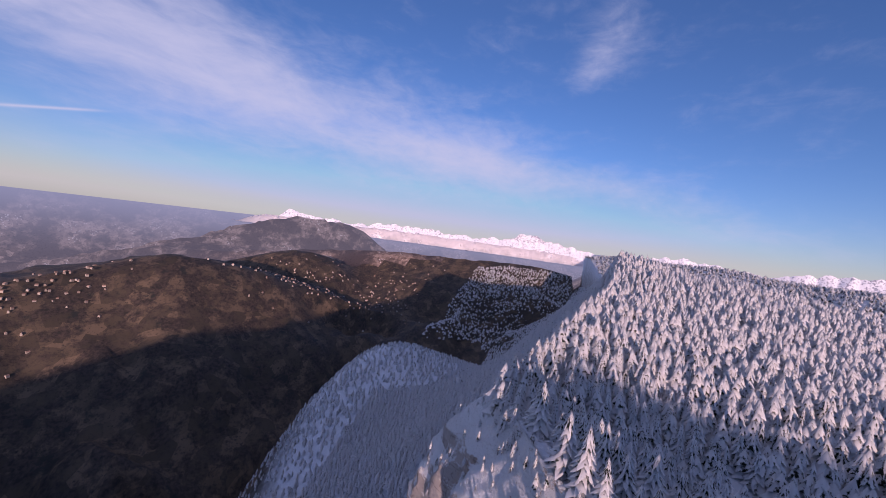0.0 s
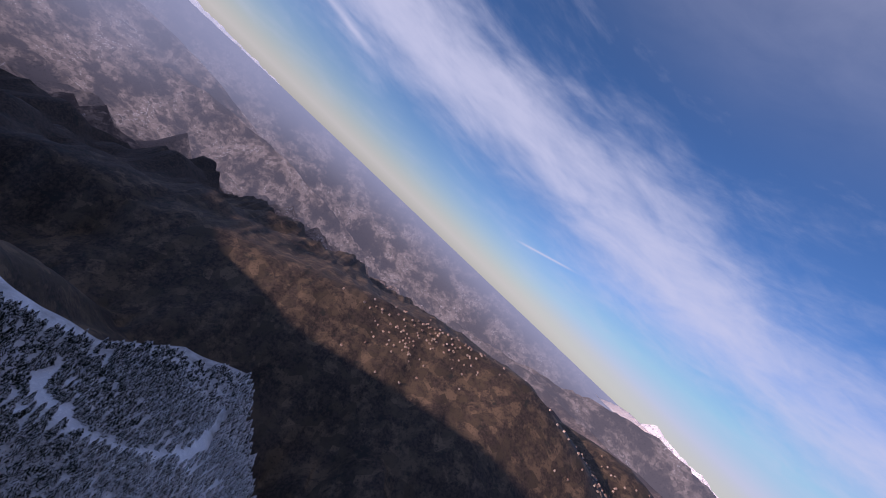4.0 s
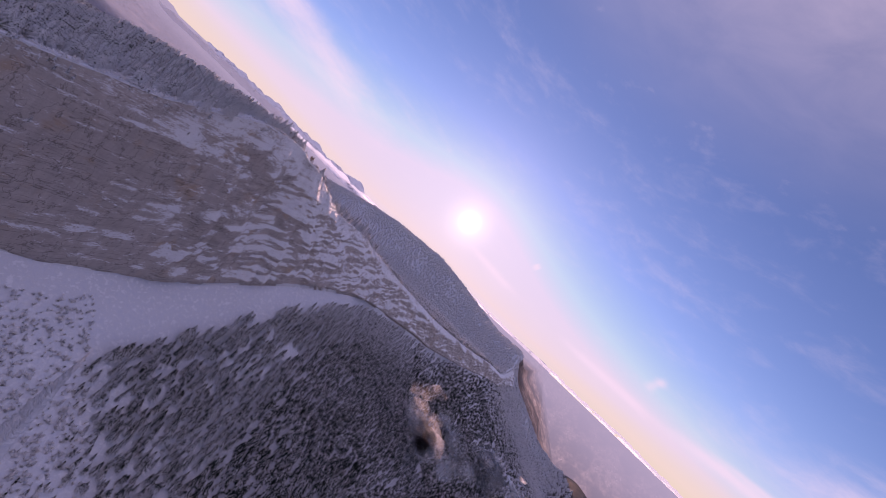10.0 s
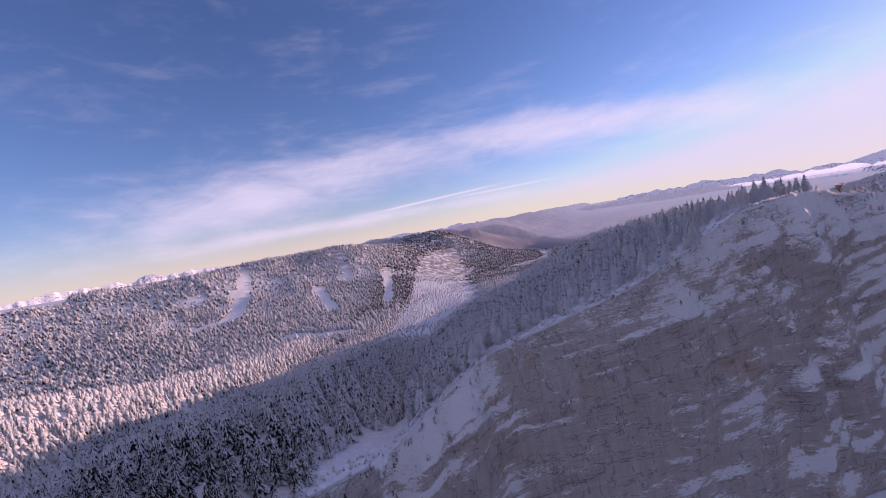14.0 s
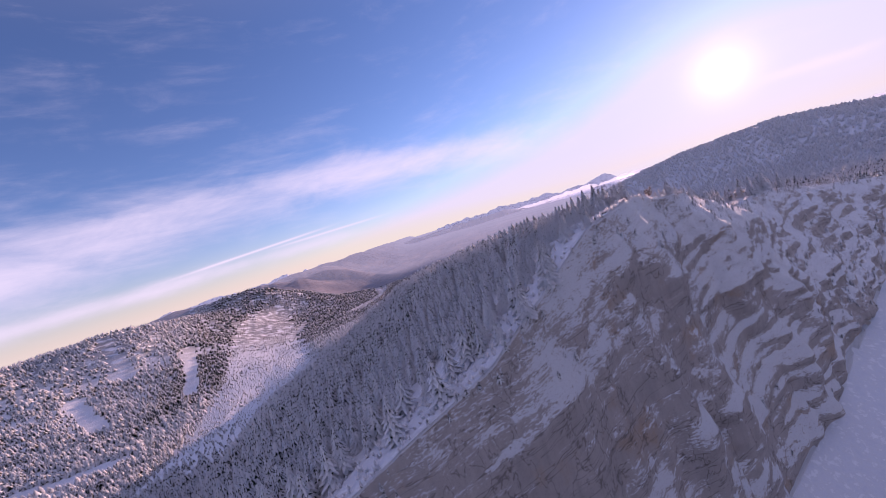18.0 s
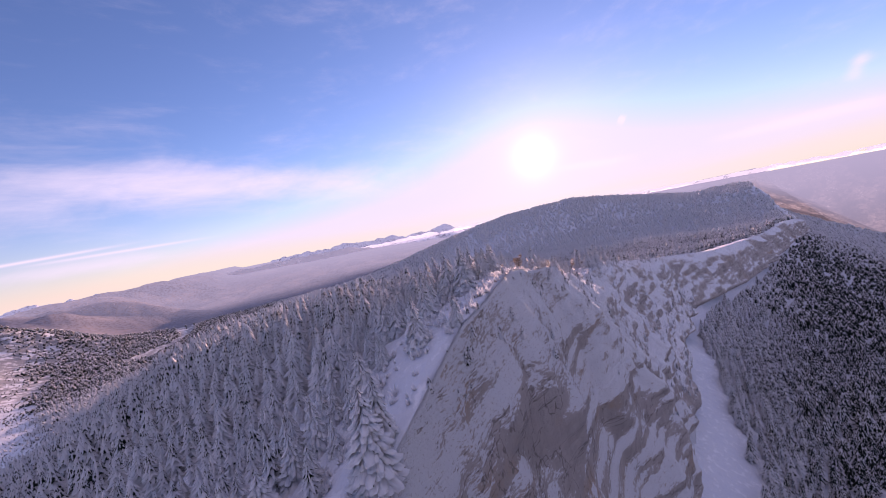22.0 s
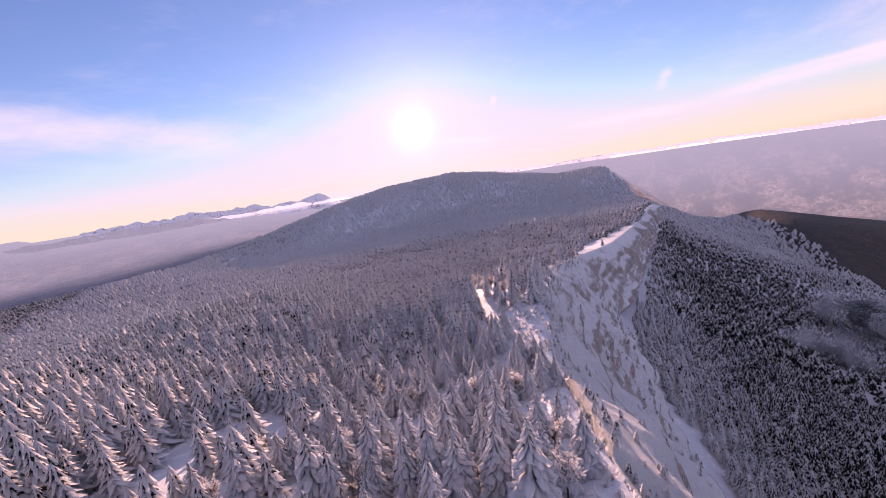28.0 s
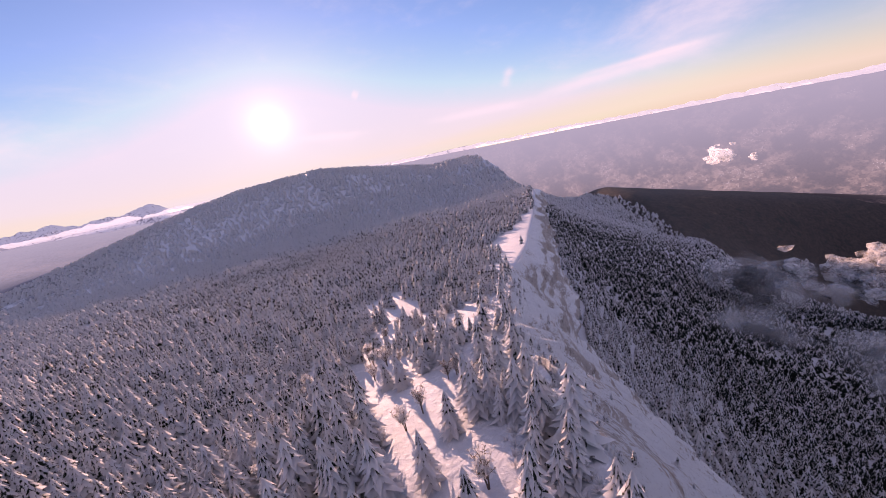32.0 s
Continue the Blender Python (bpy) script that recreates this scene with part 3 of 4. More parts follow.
def cliff(name, xs, rows, label):
    v = np.concatenate([[-0.45, -0.2], np.linspace(-0.04, 1.04, rows), [1.25, 1.5]])
    x, v = np.meshgrid(xs, v)
    ry, rz, fz, width = rim(x)
    inside = np.clip(v, 0, 1)
    z = rz + (fz - rz) * inside
    tall = rz - fz
    shape = smooth(-0.03, 0.22, v) * smooth(1.05, 0.93, v)
    warp = x + 14 * fbm(x / 30, z / 26, 3, 29)
    butt = 34 * (fbm(warp / 44, z / 120, 3, 31) + 0.12) + 30 * (np.abs(fbm(warp / 24, z / 75, 3, 37)) - 0.03) + 4.5 * fbm(warp / 9.0, (z + 0.17 * x) / 7, 4, 41) + 1.8 * fbm(x / 2.6, z / 2.2, 3, 43)
    bed = -(z + 0.17 * x + 14 * fbm(x / 45, z / 40, 3, 51) + 5 * fbm(x / 11, z / 9, 3, 53))
    lean = width / tall
    steps = 9.0 * lean * (stair(bed / 23) + 1) * smooth(0.3, 0.7, value_noise(x / 37, z / 23, 55)) + (3.6 * lean + 0.3) * (stair(bed / 5.3) + 1) * smooth(0.3, 0.75, value_noise(x / 21, z / 7, 57)) + (4.6 * lean + 0.3) * (stair(bed / 9.4 + 0.3) + 1) * smooth(0.3, 0.7, value_noise(x / 33, z / 15, 59))
    steps = steps * np.interp(x, [-420, -330, -300, -200], [1.0, 0.8, 0.55, 0.9])
    rough = np.interp(x, [-900, -600, -480, -345, -310, -215, -185, -120], [1.0, 0.8, 0.75, 0.85, 0.42, 0.36, 0.9, 0.9])
    knob = 7 * np.maximum(fbm(x / 13, x * 0, 3, 45), 0) * smooth(0.35, 0.0, np.abs(v - 0.1))
    disp = np.maximum(butt, 0.0) * shape * rough * np.clip(tall / 90, 0.62, 1) + (steps + 1.2) * shape + knob
    y = ry + width * v + disp
    ground_z, _ = terrain(x, y - ry)
    z = np.where(v < 0, np.minimum(ground_z, rz) - 2.5 * (v < -0.1) - 0.4, z + (2.2 * fbm(x / 6, v * 14, 3, 61) * shape + 0.9 * knob) * (v < 1))
    z = np.where(v > 1.1, ground_z - 3.0, z)
    tagged(grid_mesh(name, x, y, z, MAT_CLIFF), label, "cliff", kind="structure")
    return x, y, z, v


CLIFF_X, CLIFF_Y, CLIFF_Z, CLIFF_V = cliff("cliff_east", np.arange(-735, 60, 1.3), 130, "pale limestone cliff with snow on its ledges")
cliff("cliff_west", np.arange(-2000, -731, 2.6), 44, "banded limestone cliff with snow on its ledges")


# ---- trees ----
rng = np.random.default_rng(7)
LINE = np.array([row[1:3] for row in PATH_ROWS])


def mesh_of(name, verts, tris, mat, smooth_faces=False, rime=None):
    me = bpy.data.meshes.new(name)
    verts, tris = np.asarray(verts, np.float32), np.asarray(tris, np.int32)
    me.vertices.add(len(verts))
    me.vertices.foreach_set("co", verts.ravel())
    me.loops.add(tris.size)
    me.loops.foreach_set("vertex_index", tris.ravel())
    me.polygons.add(len(tris))
    me.polygons.foreach_set("loop_start", np.arange(0, tris.size, 3))
    if smooth_faces:
        me.polygons.foreach_set("use_smooth", np.ones(len(tris), bool))
    me.update(calc_edges=True)
    me.materials.append(mat)
    if rime is not None:
        me.attributes.new("rime", "FLOAT", "POINT").data.foreach_set("value", np.asarray(rime, np.float32))
    return me


def part(name, me, parent, label=""):
    ob = new(name, me)
    ob.parent = parent
    return tagged(ob, label)


def star_tree(tiers, points, seed, slim=0.31):
    """A spruce of stacked star-shaped tiers, one high."""
    r = np.random.default_rng(seed)
    verts, tris, rime = [], [], []
    for k in range(tiers):
        low, high = 0.06 + 0.90 * (k / tiers) ** 1.05, min(0.06 + 0.90 * ((k + 1.9) / tiers) ** 1.05, 1.0)
        reach = slim * (1 - low) ** 0.85 * r.uniform(0.85, 1.15) + 0.008
        spin, base = r.uniform(0, 6.28), len(verts)
        verts.append((r.normal(0, 0.006), r.normal(0, 0.006), high))
        rime += [0.25 + 0.6 * (k >= tiers - 1)] + [1.0, 0.15] * points
        for j in range(points * 2):
            a = spin + j * math.pi / points
            far = reach * (r.uniform(0.9, 1.25) if j % 2 == 0 else r.uniform(0.45, 0.68))
            verts.append((far * math.cos(a), far * math.sin(a), low - (0.03 if j % 2 == 0 else -0.035) + r.normal(0, 0.008)))
        for j in range(points * 2):
            tris.append((base, base + 1 + j, base + 1 + (j + 1) % (points * 2)))
    return np.array(verts), np.array(tris), np.array(rime)


def spruce(seed, tiers=19, slim=0.27):
    """Boughs and trunk of a near spruce, one high: every bough a drooping blade with a back."""
    r = np.random.default_rng(seed)
    verts, tris, rime = [], [], []
    for k in range(tiers):
        z = 0.05 + 0.91 * (k / (tiers - 1)) ** 0.95
        reach = slim * (1 - z) ** 0.8 + 0.012
        count = max(6, int(12 * (1 - z) + 6))
        spin = r.uniform(0, 6.28)
        for j in range(count):
            a = spin + (j + r.uniform(-0.25, 0.25)) * 6.283 / count
            far = reach * r.uniform(0.7, 1.2)
            up = z + r.normal(0, 0.008)
            c, s = math.cos(a), math.sin(a)
            wide = far * r.uniform(0.17, 0.28)
            droop = far * r.uniform(0.35, 0.62)

            def at(d, side, dz):
                return (d * c - side * s, d * s + side * c, up + dz)

            rime += [0.1, 0.6, 0.7, 0.6, 1.1, 0.9, 0.9, 0.0]
            b = len(verts)
            verts += [at(0.0, 0, 0.035), at(far * 0.55, wide, -droop * 0.55), at(far * 0.5, 0, -droop * 0.18), at(far * 0.55, -wide, -droop * 0.55),
                      at(far, 0, -droop), at(far * 0.85, wide * 0.6, -droop * 1.15), at(far * 0.85, -wide * 0.6, -droop * 1.15), at(far * 0.45, 0, -droop * 0.75 - 0.012)]
            tris += [(b, b + 2, b + 1), (b, b + 3, b + 2), (b + 1, b + 2, b + 4), (b + 2, b + 3, b + 4), (b + 1, b + 4, b + 5), (b + 3, b + 6, b + 4), (b + 1, b + 7, b + 3), (b, b + 1, b + 7), (b, b + 7, b + 3)]
    b = len(verts)
    for j in range(5):
        verts.append((0.012 * math.cos(j * 1.257), 0.012 * math.sin(j * 1.257), 0.93))
    verts.append((0, 0, 1.02))
    tris += [(b + j, b + (j + 1) % 5, b + 5) for j in range(5)]
    tv, tt = [], []
    for ring, (z, w) in enumerate(((-0.06, 0.016), (0.3, 0.011), (0.92, 0.003))):
        tv += [(w * math.cos(j * 1.047), w * math.sin(j * 1.047), z) for j in range(6)]
    for ring in range(2):
        for j in range(6):
            p, q = ring * 6 + j, ring * 6 + (j + 1) % 6
            tt += [(p, q, q + 6), (p, q + 6, p + 6)]
    rime += [1.0] * 6
    return mesh_of("crown", verts, tris, MAT_SPRUCE, rime=rime), mesh_of("trunk", tv, tt, MAT_BARK)


def beech(seed):
    """A bare broadleaf in hoar frost, one high: trunk with limbs, and a crown of fine twigs."""
    r = np.random.default_rng(seed)
    tv, tt, cv, ct = [], [], [], []

    def stick(a, b, wa, wb, v, t, sides=4):
        a, b = Vector(a), Vector(b)
        d = (b - a).normalized()
        u = d.orthogonal().normalized()
        w = d.cross(u)
        base = len(v)
        for p, rad in ((a, wa), (b, wb)):
            for j in range(sides):
                g = j * 6.283 / sides
                v.append(tuple(p + u * rad * math.cos(g) + w * rad * math.sin(g)))
        for j in range(sides):
            q = (j + 1) % sides
            t += [(base + j, base + q, base + sides + q), (base + j, base + sides + q, base + sides + j)]

    tips = []
    for stem in range(2):
        top = (r.normal(0, 0.04), r.normal(0, 0.04), 0.55)
        stick((0, 0, -0.05), top, 0.018, 0.010, tv, tt, 6)
        for k in range(9):
            z = r.uniform(0.2, 0.55)
            a = r.uniform(0, 6.283)
            root = (top[0] * z / 0.55, top[1] * z / 0.55, z)
            end = (root[0] + 0.22 * math.cos(a) * r.uniform(0.5, 1.1), root[1] + 0.22 * math.sin(a) * r.uniform(0.5, 1.1), z + r.uniform(0.15, 0.4))
            stick(root, end, 0.008, 0.003, tv, tt)
            tips.append((root, end))
    for k in range(520):
        root, end = tips[r.integers(len(tips))]
        p = Vector(root).lerp(Vector(end), r.uniform(0.3, 1.05))
        d = Vector((r.normal(), r.normal(), r.normal() + 0.6)).normalized()
        e = p + d * r.uniform(0.05, 0.13)
        side = d.orthogonal().normalized() * r.uniform(0.008, 0.018)
        b = len(cv)
        cv += [tuple(p), tuple(p.lerp(e, 0.6) + side), tuple(e), tuple(p.lerp(e, 0.55) - side)]
        ct += [(b, b + 1, b + 2), (b, b + 2, b + 3)]
    return mesh_of("crown", cv, ct, MAT_FROST), mesh_of("trunk", tv, tt, MAT_BARK)


def forest(name, place, variants, size, wide, mat, label):
    """Many trees in one mesh."""
    if len(place) == 0:
        return None
    pick = rng.integers(len(variants), size=len(place))
    turn = rng.uniform(0, 6.283, len(place))
    allv, allt, allf, base = [], [], [], 0
    for k, (v, t, f) in enumerate(variants):
        s = pick == k
        n = int(s.sum())
        c, sn = np.cos(turn[s])[:, None], np.sin(turn[s])[:, None]
        h, w = size[s][:, None], (size * wide)[s][:, None]
        lean = rng.normal(0, 0.02, (n, 2))
        p = np.stack([(v[None, :, 0] * c - v[None, :, 1] * sn) * w + lean[:, :1] * v[None, :, 2] * h, (v[None, :, 0] * sn + v[None, :, 1] * c) * w + lean[:, 1:] * v[None, :, 2] * h, v[None, :, 2] * h], -1) + place[s][:, None]
        allv.append(p.reshape(-1, 3))
        allt.append((t[None] + (np.arange(n) * len(v))[:, None, None]).reshape(-1, 3) + base)
        allf.append(np.tile(f, n))
        base += n * len(v)
    return tagged(new(name, mesh_of(name, np.concatenate(allv), np.concatenate(allt), mat, rime=np.concatenate(allf))), label, "forest", kind="stuff")


def from_line(x, y):
    d = np.full(len(x), 1e9)
    for (ax, ay), (bx, by) in zip(LINE[:-1:2], LINE[2::2]):
        ex, ey = bx - ax, by - ay
        t = np.clip(((x - ax) * ex + (y - ay) * ey) / (ex * ex + ey * ey), 0, 1)
        d = np.minimum(d, np.hypot(x - ax - t * ex, y - ay - t * ey))
    return d


NORTH_ROAD = ((-225, 60), (-242, 21), (-284, 13), (-345, 17), (-401, 29), (-446, 52), (-454, 80), (-440, 110), (-434, 138), (-452, 180), (-520, 235), (-600, 290), (-660, 340), (-720, 420))


def wooded(x, off):
    """How thickly the land is wooded, from 0 to 1."""
    ry, rz, fz, width = rim(x)
    y = off + ry
    z, _ = terrain(x, off)
    q = (x - y - 1320) / 1.414
    along = (-x - y) / 1.414
    q = q + (90 * np.sin(along / 420.0) + 60 * np.sin(along / 170.0 + 1)) * smooth(200, 1500, along) - 0.42 * np.maximum(along - 1850, 0)
    w = np.ones_like(x)
    gaps = fbm(x / 45, y / 45, 3, 71)
    # the south side
    w = np.where((off < 0) & (gaps > np.where((x < -300) & (x > -720) & (off > -70), 0.09, 0.20)) & (x < 60), 0.08, w)
    w = np.where((off < 0) & (off > -10) & (x < -460), 0.45 * w, w)
    w = np.where((off <= 0) & (off > -8 - 10 * value_noise(x / 17, y / 17, 87)) & (x > -470) & (x < -160), 0.16 * w, w)
    w = np.where((off < 4) & (off > -34 - 14 * np.sin(x / 40)) & (x < -760) & (x > -1110), 0.03, w)
    w = np.where((np.hypot(x + 604, (y + 290) * 1.3) < 15) | (np.hypot(x + 632, (y + 274) * 1.6) < 12) | (np.hypot(x + 484, y + 263) < 9), 0.05, w)
    w = np.where((np.abs(y + 266 + 0.25 * (x + 480)) < 4.5) & (x < -380) & (x > -560), 0.0, w)
    w = np.where((np.abs(x + 150 + 6 * np.sin(off / 14)) < 15) & (off > -50) & (off < 30), 0.0, w)
    w = np.where((np.abs(q) < 42 + 20 * np.sin(along / 130)) & (along > 1850), 0.03, w)
    w = np.where((np.hypot(x + 1790, y + 2010) < 70), 0.0, w)
    # a sunny lane along the bench, and a snow road on the northern shoulder
    lane = np.abs((x + 535) * 0.405 - (y + 262) * 0.907)
    w = np.where((lane < 11) & (x < -535) & (x > -650), 0.12 * w, w)
    road = np.minimum(np.hypot((x + 10) * 1.0, np.clip(np.abs(y - 370) - 45, 0, None)), np.abs(np.hypot(x + 75, y - 325) - 66) + 99 * ((x > -9) | (y > 327)))
    w = np.where(road < 5, 0.0, w)
    # ski runs on the far side
    for ax, ay, bx, by, half in ((640, -1560, 520, -1230, 26), (520, -1230, 600, -1130, 18), (380, -1980, 230, -1600, 24), (330, -1500, 200, -1250, 18), (90, -1750, 30, -1300, 18),
                                 (250, -1000, 60, -900, 22), (-330, -2100, -240, -1750, 16), (760, -1800, 640, -1560, 22)):
        ex, ey = bx - ax, by - ay
        t = np.clip(((x - ax) * ex + (y - ay) * ey) / (ex * ex + ey * ey), 0, 1)
        w = np.where(np.hypot(x - ax - t * ex, y - ay - t * ey) < half * (0.7 + 0.6 * value_noise(x / 30, y / 30, 5)), 0.0, w)
    # the north side
    edge = np.interp(x, [-2100, -1900, -1400, -1000, -800, -650, -604, -510, -430, -339, -300, -285, -60, 0, 120], [-70, 2, 4, 9, 13, 17, 20, 24, 28, 40, 48, 100, 100, 6, 2])
    n = off - width
    w = np.where((off >= -1) & ((x < 20) | (off > width)) & (n < edge + 12 * fbm(x / 25, y / 25, 2, 73)), 0.0, w)
    ragged = -282 + 26 * np.sin(y / 31) + 70 * fbm(x / 30, y / 30, 3, 79)
    clearing = (off > 0) & (x > ragged) & (x < -60) & (n < 215 + np.interp(x, [-290, -235, -200], [90, 70, 0]) + 40 * fbm(x / 40, y / 40, 3, 77))
    w = np.where(clearing, np.where(n > 105 + 60 * fbm(x / 35, y / 35, 3, 83), 0.75, 0.0), w)
    # a snow road winds through the woods
    for (ax, ay), (bx, by) in zip(NORTH_ROAD[:-1], NORTH_ROAD[1:]):
        ex, ey = bx - ax, by - ay
        t = np.clip(((x - ax) * ex + (y - ay) * ey) / (ex * ex + ey * ey), 0, 1)
        w = np.where(np.hypot(x - ax - t * ex, y - ay - t * ey) < 5.5, 0.0, w)
    w = np.where((off > 0) & (gaps > 0.22) & (x < 60), 0.15 * w, w)
    w = np.where((off > 0) & ((z < -540) | (y > 700) | (z + 0.2 * np.maximum(y, 0) < -470)), 0.0, w)
    w = np.where((off > 560) & (x < -1500), 0.0, w)
    w = np.where((x > -260) & (x < 260) & (n > 520 + 110 * fbm(x / 60, y / 60, 3, 89)), 0.0, w)
    return w, y, z


def stand(step, near, far, x0, x1, o0, o1):
    gx, go = np.meshgrid(np.arange(x0, x1, step), np.arange(o0, o1, step))
    x = gx.ravel() + rng.uniform(-0.48, 0.48, gx.size) * step
    o = go.ravel() + rng.uniform(-0.48, 0.48, gx.size) * step
    d = from_line(x, o + rim(x)[0])
    keep = (d >= near) & (d < far)
    x, o, d = x[keep], o[keep], d[keep]
    w, y, z = wooded(x, o)
    keep = rng.uniform(0, 1, len(x)) < w
    px, py, pz = drawn_in(x[keep], y[keep], z[keep])
    return np.stack([px, py, pz - 0.4], -1), d[keep]


def heights(place):
    """Trees stay low on the rim and grow tall in the hollows."""
    n = value_noise(place[:, 0] / 60, place[:, 1] / 60, 81)
    return (7.4 + 6.2 * n) * rng.uniform(0.62, 1.22, len(place)) * (1 - 0.22 * smooth(60, 160, place[:, 0]) * smooth(900, 700, place[:, 0]) * smooth(-300, -180, place[:, 1])) * (1 - 0.68 * smooth(-300, -265, place[:, 0] + 18 * np.sin(place[:, 1] / 23)) * smooth(-20, -60, place[:, 0]) * smooth(120, 60, place[:, 1]) * smooth(-120, -150, place[:, 2]))


MID = [star_tree(9, 7, s) for s in range(6)]
FAR = [star_tree(4, 4, 20 + s, 0.29) for s in range(5)]
SMALL = [star_tree(5, 5, 30 + s, 0.30) for s in range(5)]
THIN = [star_tree(3, 4, 50 + s, 0.29) for s in range(5)]
DOT = [star_tree(2, 3, 40 + s, 0.28) for s in range(4)]

near_place, near_d = stand(5.0, 0, 330, -1300, 700, -420, 640)
order = np.argsort(near_d + np.maximum(20 - near_place[:, 2], 0) + 25 * rng.uniform(0, 1, len(near_d)))
HEROES = 290
hero_i, rest_i = order[:HEROES], order[HEROES:]
rest = near_place[rest_i]
rest_d = near_d[rest_i]
for low, high, kinds in ((0, 125, MID), (125, 215, SMALL), (215, 999, FAR)):
    some = rest[(rest_d >= low) & (rest_d < high)]
    forest("near_forest", some, kinds, heights(some) * 1.12, rng.uniform(0.78, 1.08, len(some)), MAT_SPRUCE, "dense spruce forest laden with fresh snow")
p, d = stand(8.0, 330, 800, -1700, 900, -1200, 720)
forest("middle_forest", p, THIN, heights(p) * 1.08, rng.uniform(1.05, 1.5, len(p)), MAT_FOREST, "snowy spruce forest on the mountain slopes")
p, d = stand(11.0, 800, 1500, -2400, 2300, -2600, 1500)
forest("far_forest", p, DOT, heights(p) * 1.15, rng.uniform(1.5, 2.1, len(p)), MAT_FOREST, "far snowy spruce forest across the valley")
p, d = stand(17.5, 1500, 2600, -3600, 3000, -4200, 1600)
forest("distant_forest", p, DOT, heights(p) * 1.3, rng.uniform(1.8, 2.5, len(p)), MAT_FOREST, "distant snowy forest on the long mountain")

p, d = stand(4.7, 0, 480, 40, 480, -240, 290)
forest("summit_forest", p, FAR, heights(p), rng.uniform(1.25, 1.65, len(p)), MAT_SPRUCE, "low spruces in thick rime on the summit")

SPRUCES = [spruce(s, 19 + s % 3, 0.27 + 0.03 * (s % 3)) for s in range(5)]
models = []
for boughs, trunk in SPRUCES:
    model = tagged(new("spruce"), "snow-laden spruce standing on the snowy ridge", "spruce", "spruces on the ridge")
    part("crown", boughs, model)
    part("trunk", trunk, model, "bare brown trunk")
    models.append(model)
used = [False] * len(models)
tall = heights(near_place[hero_i])
for k, i in enumerate(hero_i):
    m = Matrix.Translation(near_place[i]) @ Matrix.Rotation(rng.uniform(0, 6.283), 4, "Z") @ Matrix.Diagonal((tall[k] * rng.uniform(0.9, 1.25),) * 2 + (tall[k], 1))
    j = k % len(models)
    if used[j]:
        o = copy_thing(models[j], Matrix())
        o.matrix_basis = m
    else:
        models[j].matrix_basis, used[j] = m, True

# frosted broadleaf trees among the spruces near the rim
beeches = []
for s in range(3):
    crown, trunk = beech(60 + s)
    model = tagged(new("beech"), "bare beech white with hoar frost", "tree", "frosted beeches")
    part("crown", crown, model, "frost-white twigs")
    part("trunk", trunk, model, "grey-brown forked trunk")
    beeches.append(model)
BEECH_SPOTS = 120
bx = rng.uniform(-720, -330, BEECH_SPOTS)
bo = -rng.uniform(6, 75, BEECH_SPOTS)
bz, by = terrain(bx, bo)
for k in range(BEECH_SPOTS):
    h = rng.uniform(6, 10)
    m = Matrix.Translation((bx[k], by[k], bz[k] - 0.3)) @ Matrix.Rotation(rng.uniform(0, 6.283), 4, "Z") @ Matrix.Diagonal((h, h, h, 1))
    if k < 3:
        beeches[k].matrix_basis = m
    else:
        copy_thing(beeches[k % 3], Matrix()).matrix_basis = m

# frosted scrub on the open slopes, the rim and the ledges
# stunted spruces that cling to the ledges of the cliff
steep_y, steep_z = np.gradient(CLIFF_Y, axis=0), np.gradient(CLIFF_Z, axis=0)
hold = (np.abs(steep_z) < 1.9 * np.abs(steep_y)) & (CLIFF_V > 0.02) & (CLIFF_V < 0.97)
hold = np.argwhere(hold & (rng.uniform(0, 1, CLIFF_X.shape) < 0.010 + 0.05 * (CLIFF_V > 0.62) * (CLIFF_X < -450) + 0.06 * (CLIFF_V < 0.4) * (CLIFF_X > -480) * (value_noise(CLIFF_X / 30, CLIFF_Z / 20, 91) > 0.55)))
rimmed = np.argwhere((CLIFF_V > -0.05) & (CLIFF_V < 0.08) & (rng.uniform(0, 1, CLIFF_X.shape) < 0.05))
hold = np.concatenate([hold, rimmed])
ledge = np.stack([a[hold[:, 0], hold[:, 1]] for a in (CLIFF_X, CLIFF_Y, CLIFF_Z)], -1) - (0, 0, 0.5)
forest("ledge_spruces", ledge, SMALL, rng.uniform(0.8, 3.8, len(ledge)), rng.uniform(0.8, 1.2, len(ledge)), MAT_SPRUCE, "stunted snowy spruces on the cliff ledges")


def scrub(name, count, x0, x1, low, high, size, label):
    x = rng.uniform(x0, x1, count)
    ry, rz, fz, width = rim(x)
    o = np.where(np.isscalar(low), rng.uniform(0, 1, count) * (high - low) + low, 0)
    z, y = terrain(x, o)
    bush = []
    for s in range(4):
        r = np.random.default_rng(90 + s)
        v, t = [], []
        for j in range(14):
            a, e, f = r.uniform(0, 6.283), r.uniform(0.3, 1.4), r.uniform(0.5, 1.0)
            tip = np.array((math.cos(a) * math.cos(e), math.sin(a) * math.cos(e), math.sin(e))) * f
            side = np.array((-math.sin(a), math.cos(a), 0)) * 0.16
            b = len(v)
            v += [tuple(tip * 0.15 - side), tuple(tip * 0.15 + side), tuple(tip)]
            t.append((b, b + 1, b + 2))
        bush.append((np.array(v), np.array(t), np.ones(len(v))))
    place = np.stack([x, y, z - 0.1], -1)
    return tagged(forest(name, place, bush, rng.uniform(0.5, 1, count) * size, np.ones(count), MAT_FROST, label), label, "scrub")


scrub("slope_scrub", 15000, -300, 40, 30, 330, 2.8, "frosted bare scrub on the snow slope")
scrub("rim_scrub", 2600, -760, 40, -16, 2, 2.2, "frosted bare scrub along the cliff rim")


